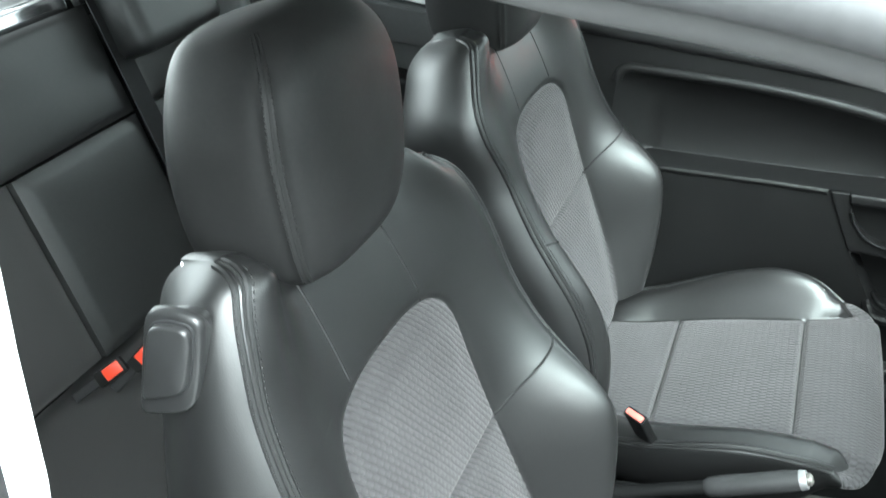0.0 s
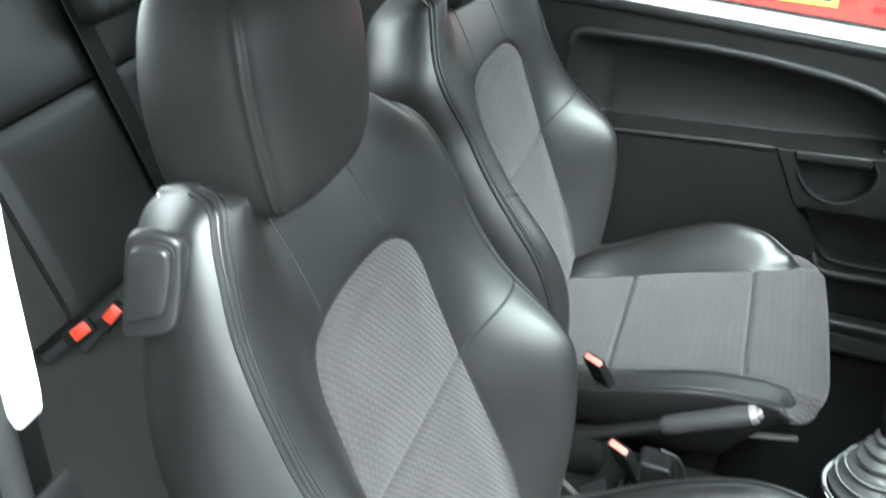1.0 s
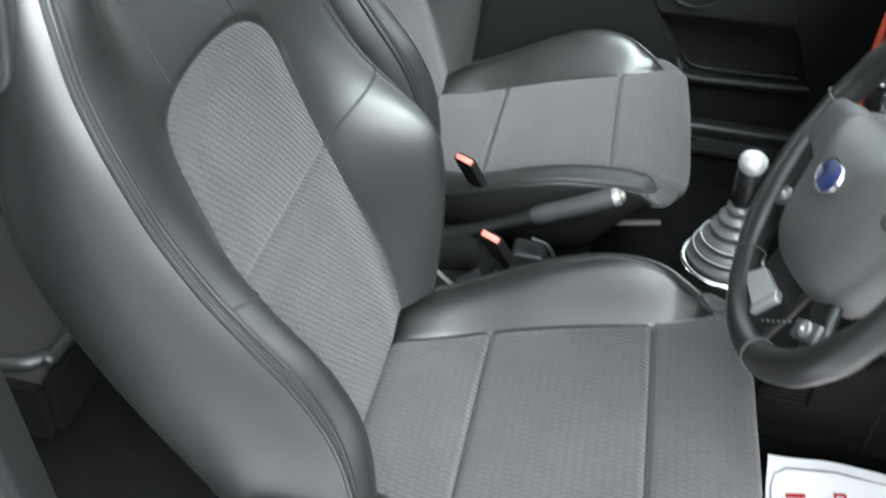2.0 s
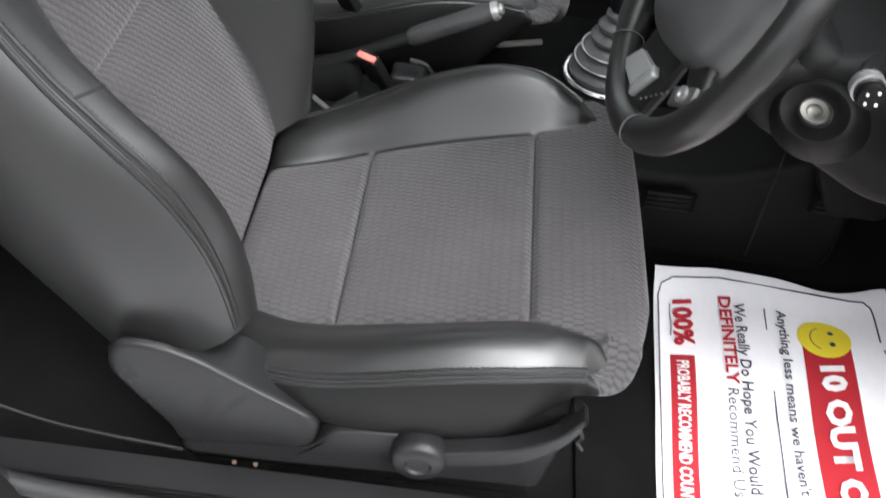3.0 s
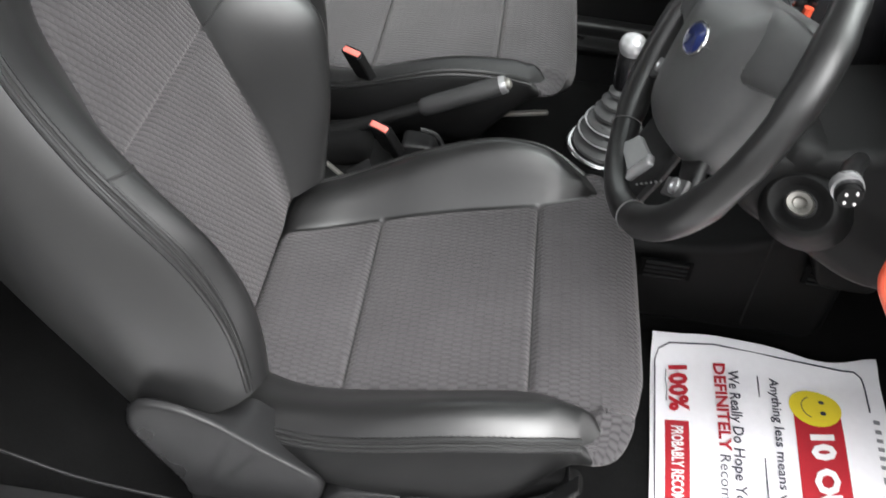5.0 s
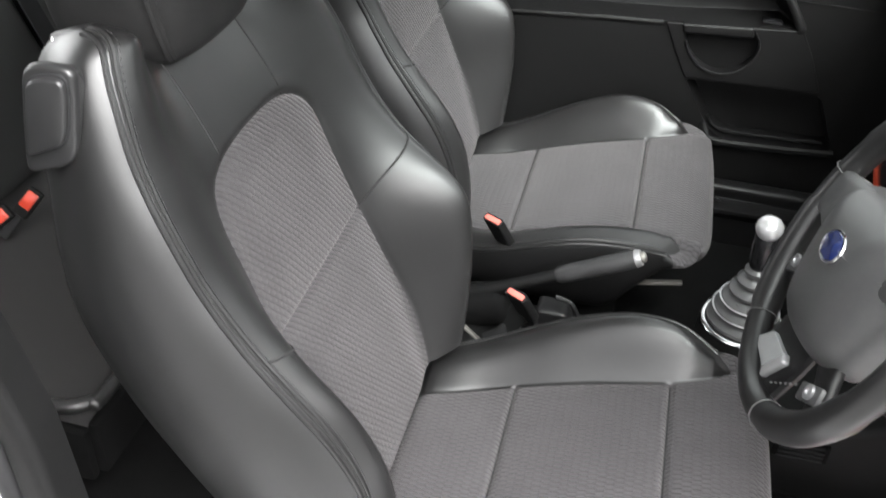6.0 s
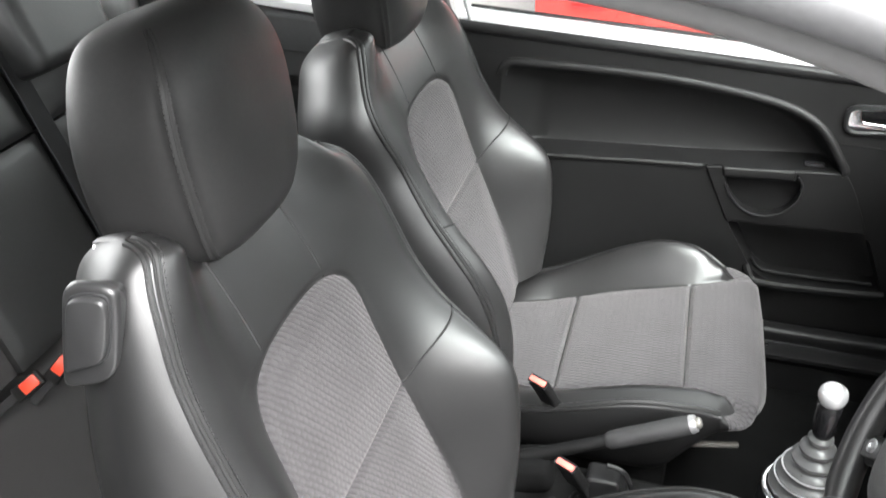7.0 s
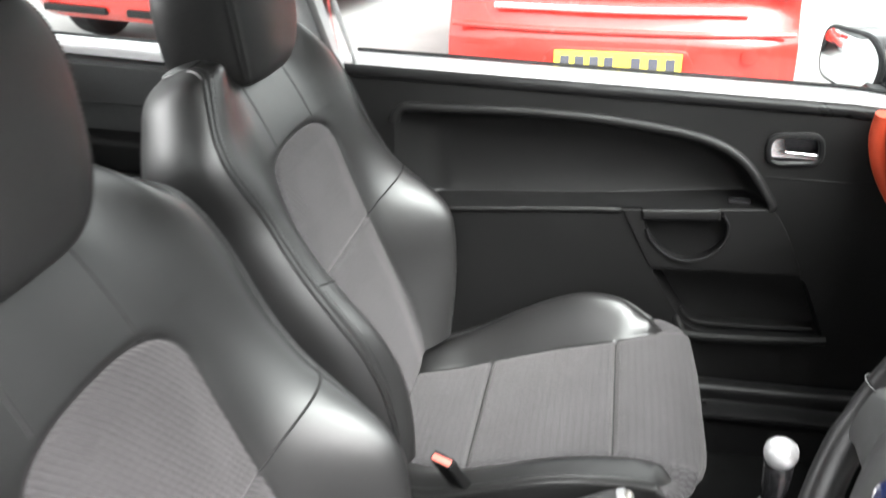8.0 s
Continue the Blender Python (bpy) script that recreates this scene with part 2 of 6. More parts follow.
def box(sx, sy, sz, bevel=0.0, seg=2, at=(0, 0, 0), m=None):
    bm = bmesh.new()
    bmesh.ops.create_cube(bm, size=1)
    bmesh.ops.scale(bm, vec=(sx, sy, sz), verts=bm.verts)
    if bevel:
        bmesh.ops.bevel(bm, geom=bm.edges[:], offset=bevel, segments=seg, profile=0.6, affect="EDGES")
    if m is not None:
        xf(bm, m)
    bmesh.ops.translate(bm, vec=at, verts=bm.verts)
    return bm


def lathe(profile, n=24, m=None):
    """A turned body: (radius, height) pairs about z."""
    bm = bmesh.new()
    rings = [[bm.verts.new((r * math.cos(a), r * math.sin(a), z)) for a in [2 * math.pi * k / n for k in range(n)]] for r, z in profile]
    for a, b in zip(rings, rings[1:]):
        for k in range(n):
            bm.faces.new((a[k], a[(k + 1) % n], b[(k + 1) % n], b[k]))
    for r, flip in ((rings[0], True), (rings[-1], False)):
        bm.faces.new(r[::-1] if flip else r)
    if m is not None:
        xf(bm, m)
    return bm


def tube(pts, r, n=8, closed=False, flat=1.0):
    """A round cord of radius r (number or list) through pts."""
    bm = bmesh.new()
    pts = [Vector(p) for p in pts]
    k = len(pts)
    rings = []
    up = None
    for i, p in enumerate(pts):
        a = pts[(i - 1) % k] if closed or i > 0 else p
        b = pts[(i + 1) % k] if closed or i < k - 1 else p
        t = (b - a).normalized()
        if up is None:
            up = t.orthogonal().normalized()
        up = (up - t * up.dot(t)).normalized()
        w = t.cross(up)
        ri = r[i] if isinstance(r, (list, tuple)) else r
        rings.append([bm.verts.new(p + (up * math.cos(q) + w * math.sin(q) * flat) * ri) for q in [2 * math.pi * j / n for j in range(n)]])
    pairs = list(zip(rings, rings[1:])) + ([(rings[-1], rings[0])] if closed else [])
    for a, b in pairs:
        for j in range(n):
            bm.faces.new((a[j], a[(j + 1) % n], b[(j + 1) % n], b[j]))
    if not closed:
        bm.faces.new(rings[0][::-1])
        bm.faces.new(rings[-1])
    return bm


def smooth_line(pts, n=8, closed=False):
    """Catmull-Rom through pts."""
    pts = [Vector(p) for p in pts]
    k = len(pts)
    out = []
    for i in range(k if closed else k - 1):
        p0 = pts[(i - 1) % k] if closed or i else pts[0]
        p1, p2 = pts[i], pts[(i + 1) % k]
        p3 = pts[(i + 2) % k] if closed or i + 2 < k else pts[-1]
        for j in range(n):
            u = j / n
            out.append(0.5 * ((2 * p1) + (p2 - p0) * u + (2 * p0 - 5 * p1 + 4 * p2 - p3) * u * u + (3 * p1 - p0 - 3 * p2 + p3) * u ** 3))
    if not closed:
        out.append(pts[-1])
    return out


def prism(outline, y0, y1, holes=(), bevel=0.0):
    """A plate in the x-z plane between y0 and y1, with holes through it."""
    bm = bmesh.new()
    edges = []
    for loop in (outline, *holes):
        vs = [bm.verts.new((x, y0, z)) for x, z in loop]
        edges += [bm.edges.new((a, b)) for a, b in zip(vs, vs[1:] + vs[:1])]
    bmesh.ops.triangle_fill(bm, use_beauty=True, use_dissolve=False, edges=edges)
    r = bmesh.ops.extrude_face_region(bm, geom=bm.faces[:])
    bmesh.ops.translate(bm, vec=(0, y1 - y0, 0), verts=[v for v in r["geom"] if isinstance(v, bmesh.types.BMVert)])
    bmesh.ops.recalc_face_normals(bm, faces=bm.faces)
    if bevel:
        rim = [e for e in bm.edges if len(e.link_faces) == 2 and e.calc_face_angle(0) > 0.8 and abs(e.verts[0].co.y - y0) < 1e-6 and abs(e.verts[1].co.y - y0) < 1e-6]
        bmesh.ops.bevel(bm, geom=rim, offset=bevel, segments=3, profile=0.6, affect="EDGES")
    return bm


def loft(rings, mouth=False):
    """A skin through rings of equally many points, closed at both ends, or a dish with an open mouth."""
    bm = bmesh.new()
    vs = [[bm.verts.new(p) for p in r] for r in rings]
    for a, b in zip(vs, vs[1:]):
        for k in range(len(a)):
            bm.faces.new((a[k], a[(k + 1) % len(a)], b[(k + 1) % len(a)], b[k]))
    for r in ((vs[-1],) if mouth else (vs[0][::-1], vs[-1])):
        bmesh.ops.triangulate(bm, faces=[bm.faces.new(r)])
    return bm


def shrink(outline, k):
    """An (x, z) outline drawn in towards its middle by the share k."""
    cx, cz = sum(p[0] for p in outline) / len(outline), sum(p[1] for p in outline) / len(outline)
    return [(x + (cx - x) * k, z + (cz - z) * k) for x, z in outline]


def moulded(face, back, y_face, y_back, r=0.012):
    """A moulded cover: its outer face, a rounded edge, and flanks that run to a different outline further in."""
    f, b = rounded(face, r, 4), rounded(back, r, 4)
    sg = 1 if y_back > y_face else -1
    steps = ((shrink(f, 0.10), y_face), (shrink(f, 0.045), y_face + 0.0008 * sg), (shrink(f, 0.015), y_face + 0.003 * sg), (f, y_face + 0.008 * sg), (b, y_back), (b, y_back + 0.02 * sg))
    return loft([[(x, y, z) for x, z in o] for o, y in steps])


def rounded(pts, r, n=5):
    """Round the corners of a closed outline of (x, z) pairs."""
    out = []
    k = len(pts)
    for i in range(k):
        p, a, b = Vector(pts[i]), Vector(pts[i - 1]), Vector(pts[(i + 1) % k])
        ri = r[i] if isinstance(r, (list, tuple)) else r
        d1, d2 = min(ri, (a - p).length * 0.45), min(ri, (b - p).length * 0.45)
        q1, q2 = p + (a - p).normalized() * d1, p + (b - p).normalized() * d2
        for j in range(n + 1):
            u = j / n
            out.append(tuple((1 - u) ** 2 * q1 + 2 * u * (1 - u) * p + u * u * q2))
    return out


def curve_at(table, x):
    """Smooth lookup in a table of (x, y) pairs."""
    if x <= table[0][0]:
        return table[0][1]
    for i, ((a, u), (b, v)) in enumerate(zip(table, table[1:])):
        if x <= b:
            f = (x - a) / (b - a)
            m0 = (v - table[i - 1][1]) / (b - table[i - 1][0]) if i else (v - u) / (b - a)
            m1 = (table[i + 2][1] - u) / (table[i + 2][0] - a) if i + 2 < len(table) else (v - u) / (b - a)
            h = b - a
            return (2 * f ** 3 - 3 * f * f + 1) * u + (f ** 3 - 2 * f * f + f) * h * m0 + (-2 * f ** 3 + 3 * f * f) * v + (f ** 3 - f * f) * h * m1
    return table[-1][1]


def step(a, b, x):
    f = min(1, max(0, (x - a) / (b - a)))
    return f * f * (3 - 2 * f)


def regions(verts, faces, uvs, which, parent, specs):
    """Cut one skin into parts that keep the skin's common normals. which: a region for each face; specs: region, name, material, label."""
    V = np.array(verts, float)
    N = np.zeros_like(V)
    for f in faces:
        p = V[list(f)]
        nrm = np.cross(p[2] - p[0], p[-1] - p[1]) if len(f) == 4 else np.cross(p[1] - p[0], p[2] - p[0])
        for i in f:
            N[i] += nrm
    N /= np.maximum(np.linalg.norm(N, axis=1, keepdims=True), 1e-12)
    made = []
    for key, name, mat, label in specs:
        mine = [f for f, w in zip(faces, which) if w == key]
        if not mine:
            continue
        used = sorted({i for f in mine for i in f})
        back = {i: k for k, i in enumerate(used)}
        me = bpy.data.meshes.new(name)
        me.from_pydata([verts[i] for i in used], [], [[back[i] for i in f] for f in mine])
        layer = me.uv_layers.new(name="cloth")
        flat = [c for f in mine for i in f for c in uvs[i]]
        layer.data.foreach_set("uv", flat)
        ob = put(name, me, mat, parent, label)
        me.normals_split_custom_set_from_vertices([tuple(N[i]) for i in used])
        made.append(ob)
    return made


# ---- setting: ground and the shell of the car ----
tagged(part("ground", box(240, 240, 0.2, at=(0, 0, -0.1)), ASPHALT, None, "", False), "pale grey tarmac of a car park in daylight", "ground", kind="structure")


# Added out of view behind the camera to cut low sky light.
tagged(part("sky_block_south", box(26, 0.25, 2.2, 0.02, at=(0.5, -5.2, 1.1)), WALL_GREY, None, "", False), "unseen grey wall added to block low sky light", "wall", kind="structure")


# Unseen; put ahead of the windscreen to hold back light from the horizon.
tagged(part("sky_block_east", box(0.25, 30, 2.8, 0.02, at=(6.2, 0.0, 1.4)), WALL_GREY, None, "", False), "unseen grey wall added ahead of the car to cut low light", "wall", kind="structure")


def shell(name, bm, mat, label, category, smooth=True):
    return tagged(part(name, bm, mat, None, "", smooth), label, category, kind="structure")


shell("floor", box(2.3, 1.36, 0.05, 0.01, at=(-0.15, 0.0, 0.285)), CARPET, "black carpeted car floor", "floor")
shell("roof", box(1.68, 1.16, 0.03, 0.012, at=(-0.78, 0.0, 1.485)), HEADLINER, "pale cloth roof lining of the car", "ceiling")
shell("roof_panel", box(1.74, 1.22, 0.02, 0.008, at=(-0.78, 0.0, 1.512)), WHITE_PAINT, "white painted car roof", "roof")


def rail(sgn):
    """Side rail of the roof, from the screen pillar over the door to the rear pillar, with its rubber seals."""
    line = smooth_line([(1.02, 0.66 * sgn, 0.98), (0.70, 0.655 * sgn, 1.17), (0.40, 0.64 * sgn, 1.333), (0.20, 0.627 * sgn, 1.402), (0.10, 0.62 * sgn, 1.431), (0.0, 0.617 * sgn, 1.447), (-0.10, 0.613 * sgn, 1.4515), (-0.25, 0.61 * sgn, 1.457), (-0.7, 0.61 * sgn, 1.453), (-1.15, 0.62 * sgn, 1.40), (-1.5, 0.63 * sgn, 1.22)], 8)
    side = "right" if sgn < 0 else "left"
    cant = thing("roof_rail_" + side, (0, 0, 0), "white painted roof rail with dark rubber door seals", "roof rail", kind="structure")
    part("rail_body", tube([p + Vector((0, 0.02 * sgn, 0.032)) for p in line], 0.036, 12, flat=0.8), WHITE_PAINT, cant, "white painted rail")
    part("inner_trim", tube([p + Vector((0, -0.035 * sgn, 0.012)) for p in line], 0.03, 10, flat=0.7), PILLAR_GREY, cant, "light grey pillar trim")
    part("door_seal", tube([p + Vector((0, 0.018 * sgn, -0.012)) for p in line], 0.016, 12), APERTURE_GREY, cant, "pale grey aperture trim")
    part("outer_seal", tube([p + Vector((0, 0.046 * sgn, 0.006)) for p in line], 0.014, 10), GREY_RUBBER, cant, "grey rubber outer seal")


rail(-1)
rail(1)


def quarter(sgn):
    """Rear side of the body behind the door: pillar, waist, wheel-arch trim and side window."""
    side = "right" if sgn < 0 else "left"
    q = thing("rear_quarter_" + side, (0, 0, 0), "white rear body side with dark inner trim and a fixed window", "car body side", kind="structure")
    y0, y1 = 0.745 * sgn, 0.705 * sgn
    top = 0.90 if sgn < 0 else 0.99
    low = [(-0.425, 0.34), (-0.425, top), (-1.55, 1.0), (-1.55, 0.34)]
    part("body_panel", prism(low, y0, y1), WHITE_PAINT, q, "white painted panel", False)
    part("inner_trim", prism([(-0.49, 0.34), (-0.48, 0.985), (-1.5, 1.03), (-1.5, 0.34)], 0.655 * sgn, y1 - 0.002 * sgn, bevel=0.012), TRIM_MID if sgn > 0 else PLASTIC, q, "dark grained side trim")
    if sgn > 0:
        part("upper_trim", prism([(-0.50, 0.915), (-0.50, 0.983), (-1.08, 1.008), (-1.06, 0.93)], 0.642, 0.654, bevel=0.004), TRIM_MID, q, "dark grey upper side trim")
        part("pillar_base", prism(rounded([(-1.07, 0.86), (-1.09, 1.06), (-1.40, 1.08), (-1.40, 0.86)], 0.02), 0.615, 0.654, bevel=0.01), PILLAR_GREY, q, "pale grey pillar base")
        part("armrest_ledge", prism(rounded([(-0.55, 0.80), (-0.55, 0.86), (-1.2, 0.88), (-1.2, 0.80)], 0.02), 0.60, 0.66, bevel=0.015), PLASTIC, q, "moulded side ledge")
        part("waist_ledge", prism([(-0.44, 0.985), (-0.44, 1.005), (-1.3, 1.045), (-1.3, 1.03)], 0.665, 0.742, bevel=0.006), WHITE_PAINT, q, "white painted waist ledge")
        part("pillar_seal", tube([(-0.390, 0.660, 0.99), (-0.546, 0.660, 1.44)], 0.007, 10), APERTURE_GREY, q, "grey pillar seal")
        part("pillar", prism(rounded([(-0.392, 0.985), (-0.535, 1.46), (-0.60, 1.46), (-0.50, 0.985)], 0.01), 0.665, 0.715, bevel=0.01), PILLAR_GREY, q, "light grey pillar trim")
    else:
        part("pillar", prism(rounded([(-0.455, 0.88), (-0.465, 1.2), (-0.48, 1.46), (-0.62, 1.46), (-0.58, 0.88)], 0.01), -0.722, -0.655, bevel=0.01), PLASTIC, q, "black pillar trim")
    part("rear_pillar", prism([(-1.22, 1.0), (-1.12, 1.42), (-1.6, 1.42), (-1.6, 1.0)], 0.71 * sgn, 0.645 * sgn), PILLAR_GREY, q, "light grey rear pillar")
    pane = part("side_window", box(0.72, 0.005, 0.45, at=(-0.90, 0.695 * sgn, 1.22)), GLASS, q, "clear fixed window", False)
    pane.visible_shadow = False
    part("window_rubber", tube([(-0.53, 0.742 * sgn, 1.005), (-0.9, 0.742 * sgn, 1.022), (-1.24, 0.742 * sgn, 1.04)], 0.008, 8), RUBBER, q, "black window rubber")
    return q


quarter(1)
right_quarter = quarter(-1)
# door aperture flange, striker and seals on the right side
part("aperture_flange", prism(rounded([(-0.377, 1.44), (-0.381, 1.38), (-0.386, 1.30), (-0.389, 1.20), (-0.388, 1.10), (-0.390, 1.078), (-0.398, 1.070), (-0.412, 1.095), (-0.412, 1.15), (-0.408, 1.21), (-0.400, 1.29), (-0.391, 1.37), (-0.386, 1.44)], 0.008), -0.735, -0.715, bevel=0.006), WHITE_PAINT, right_quarter, "white painted door flange")
part("aperture_seal", tube(smooth_line([(-0.405, -0.735, 1.44), (-0.413, -0.735, 1.25), (-0.413, -0.735, 1.05), (-0.412, -0.73, 0.9), (-0.40, -0.72, 0.7), (-0.37, -0.70, 0.5), (-0.32, -0.68, 0.40)], 8), 0.012, 12), RUBBER, right_quarter, "dark rubber door seal")
part("outer_pillar", prism([(-0.416, 0.9), (-0.406, 1.2), (-0.390, 1.45), (-0.60, 1.45), (-0.58, 0.9)], -0.755, -0.735, bevel=0.006), GLOSS_BLACK, right_quarter, "gloss black outer pillar")
part("pillar_foot", prism(rounded([(-0.405, 1.0), (-0.384, 0.93), (-0.366, 0.863), (-0.352, 0.7), (-0.34, 0.5), (-0.30, 0.38), (-0.36, 0.38), (-0.385, 0.6), (-0.398, 0.85), (-0.42, 0.98)], 0.02), -0.735, -0.69, bevel=0.012), PLASTIC, right_quarter, "dark pillar foot")
part("striker", tube(smooth_line([(-0.392, -0.735, 1.272), (-0.377, -0.75, 1.277), (-0.372, -0.755, 1.292), (-0.380, -0.748, 1.307), (-0.392, -0.735, 1.302)], 6), 0.004, 8), CHROME, right_quarter, "steel door striker loop")


def sill(sgn):
    side = "right" if sgn < 0 else "left"
    s = thing("door_sill_" + side, (0, 0, 0), "white door sill with ribbed dark plastic tread", "door sill", kind="structure")
    part("painted_sill", prism([(-0.8, 0.16), (-0.8, 0.372), (1.0, 0.352), (1.0, 0.16)], 0.80 * sgn, 0.697 * sgn, bevel=0.02), WHITE_PAINT, s, "white painted sill")
    part("tread", prism([(-0.8, 0.2), (-0.8, 0.388), (1.0, 0.368), (1.0, 0.2)], 0.697 * sgn, 0.61 * sgn, bevel=0.015), PLASTIC_GREY, s, "dark plastic tread plate")
    part("seal", tube(smooth_line([(-0.36, 0.68 * sgn, 0.42), (-0.2, 0.68 * sgn, 0.393), (0.2, 0.68 * sgn, 0.385), (0.9, 0.68 * sgn, 0.378)], 6), 0.012, 10), RUBBER, s, "rubber seal lip")
    for k in range(3):
        part("rib", tube([(-0.5, (0.655 + 0.008 * k) * sgn, 0.388 - 0.001 * k), (0.9, (0.655 + 0.008 * k) * sgn, 0.372 - 0.001 * k)], 0.003, 6), PLASTIC, s)
    if sgn < 0:
        part("carpet_edge", tube(smooth_line([(-0.62, -0.575, 0.46), (-0.42, -0.585, 0.425), (-0.30, -0.595, 0.40), (-0.16, -0.60, 0.388)], 8), 0.002, 8), PLASTIC_GREY, s, "thin piping along the carpet edge")
    else:
        part("step_strip", box(1.2, 0.05, 0.012, 0.005, at=(0.15, 0.625, 0.395)), PLASTIC_GREY, s, "grey step strip")


sill(-1)
sill(1)

# bulkhead, screen base, tailgate
shell("bulkhead", box(0.05, 1.42, 0.7, 0.01, at=(1.06, 0, 0.62)), CARPET, "dark carpeted bulkhead ahead of the pedals", "bulkhead")
tail = thing("tailgate", (0, 0, 0), "white tailgate with a heated rear window", "tailgate", kind="structure")
part("lower_panel", box(0.06, 1.4, 0.66, 0.02, at=(-1.72, 0, 0.68)), PLASTIC, tail, "dark inner tailgate trim")
part("frame", tube(smooth_line([(-1.70, -0.62, 1.02), (-1.52, -0.60, 1.42), (-1.52, 0.60, 1.42), (-1.70, 0.62, 1.02)], 1), 0.04, 8), WHITE_PAINT, tail, "white window frame")
glass_rear = part("rear_window", box(0.005, 1.18, 0.42, m=pose(0, 0, 0, 0, 22, 0), at=(-1.61, 0, 1.22)), GLASS, tail, "clear rear window", False)
glass_rear.visible_shadow = False
shell("parcel_shelf", box(0.48, 1.2, 0.025, 0.006, at=(-1.45, 0, 0.98)), PLASTIC, "dark parcel shelf behind the rear seat", "parcel shelf")
screen = part("windscreen", box(0.005, 1.20, 1.20, m=pose(0, 0, 0, 0, -60.7, 0), at=(0.575, 0, 1.205)), GLASS, None, "", False)
screen.visible_shadow = False
tagged(screen, "clear laminated windscreen", "windscreen", kind="structure")


# ---- front seats ----
def axes(deg):
    a = radians(deg)
    return Vector((-math.sin(a), 0, math.cos(a))), Vector((math.cos(a), 0, math.sin(a)))


UB, NB = axes(22)
SEAT_R, SEAT_L = Vector((-0.123, -0.35, 0.53)), Vector((-0.206, 0.35, 0.53))
# half widths on the door side of the driver (s < 0) and on the other side
BACK_W = [(-0.05, 0.200), (0.0, 0.212), (0.1, 0.215), (0.2, 0.222), (0.3, 0.229), (0.4, 0.2305), (0.5, 0.226), (0.56, 0.217), (0.60, 0.207), (0.635, 0.195), (0.66, 0.182), (0.68, 0.168), (0.70, 0.15)]
BACK_WR = [(-0.05, 0.190), (0.0, 0.206), (0.1, 0.232), (0.2, 0.253), (0.3, 0.265), (0.4, 0.265), (0.5, 0.262), (0.56, 0.246), (0.60, 0.227), (0.635, 0.209), (0.66, 0.198), (0.68, 0.187), (0.70, 0.172), (0.72, 0.15)]
REAR_W = [(-0.05, 0.95), (0.2, 0.99), (0.4, 0.98), (0.5, 0.92), (0.58, 0.84), (0.64, 0.80), (0.70, 0.80)]
INSERT_W = [(-0.05, 0.12), (0.0, 0.137), (0.06, 0.150), (0.15, 0.156), (0.3, 0.143), (0.4, 0.136)]
FLAT_W = [(-0.05, 0.12), (0.0, 0.137), (0.15, 0.156), (0.3, 0.143), (0.45, 0.122), (0.55, 0.10), (0.7, 0.08)]
CREST = [(-0.05, 0.035), (0.0, 0.05), (0.06, 0.070), (0.12, 0.085), (0.17, 0.090), (0.23, 0.083), (0.3, 0.060), (0.36, 0.040), (0.45, 0.022), (0.55, 0.025), (0.62, 0.048), (0.66, 0.066), (0.7, 0.085)]
BACK_D = [(-0.05, -0.10), (0.1, -0.122), (0.3, -0.138), (0.45, -0.14), (0.55, -0.125), (0.62, -0.11), (0.7, -0.095)]
SEAM_V = 0.295
INSERT_TOP = 0.098
BACK_O = Vector((0, 0, 0))
INNER_WIDE = False
DEEPER = 0.008
SHOULDER_SET = 0.0
HEAD_V = 0.718


def insert_w(v):
    """Half width of the cloth insert: wide below, with a flat rounded top."""
    if v <= 0.4:
        return curve_at(INSERT_W, v)
    t = (v - 0.4) / INSERT_TOP
    return 0.136 * (1 - t ** 4) ** 0.4 if t < 1 else 0.002


def off_insert(a, v):
    """Distance from the edge of the insert, along the cover."""
    if v <= 0.4:
        return a - insert_w(v)
    t = (v - 0.4) / INSERT_TOP
    g = math.hypot(2.5 * (a / 0.136) ** 1.5 / 0.136, 4 * t ** 3 / INSERT_TOP)
    return ((a / 0.136) ** 2.5 + t ** 4 - 1) / max(g, 1e-3)


def crease(x, w):
    return math.exp(-(x / w) ** 2)


def back_w(s, v):
    if s < 0 and INNER_WIDE:
        k = step(0.42, 0.56, v)
        return curve_at(BACK_W, v) * (1 - k) + curve_at(BACK_WR, v) * k
    return curve_at(BACK_W if s < 0 else BACK_WR, v)


def back_d(v):
    """Depth of the back panel behind the front cover."""
    return curve_at(BACK_D, v) + DEEPER * step(0.4, 0.55, v)


def back_depth(s, v):
    a, w, fl = abs(s), back_w(s, v), curve_at(FLAT_W, v)
    top = w - 0.03
    rise = step(fl * 0.92, top, a) if a < top else 1 - 0.30 * step(top, w + 0.012, a)
    d = (curve_at(CREST, v) + (0.032 * crease(v - 0.25, 0.08) - 0.014 * step(0.14, 0.0, v) if s > 0 else 0)) * rise
    d -= 0.8 * max(0, v - 0.45) ** 2
    if s < 0:
        d -= SHOULDER_SET * step(0.42, 0.62, v) * rise
    wi = insert_w(v)
    if a < wi:
        d -= 0.005 * crease(v - SEAM_V, 0.0035)
        d += 0.007 * min(1, max(0, -off_insert(a, v)) / 0.06) * min(1, abs(v - SEAM_V) / 0.06)
    d -= 0.0045 * crease(off_insert(a, v), 0.0035)
    return d


def back_point(s, v, lift=0.0):
    return BACK_O + UB * v + NB * (back_depth(s, v) + lift) + Vector((0, s, 0))


HUMP = (0.044, 0.0)
BULGE = 0.06


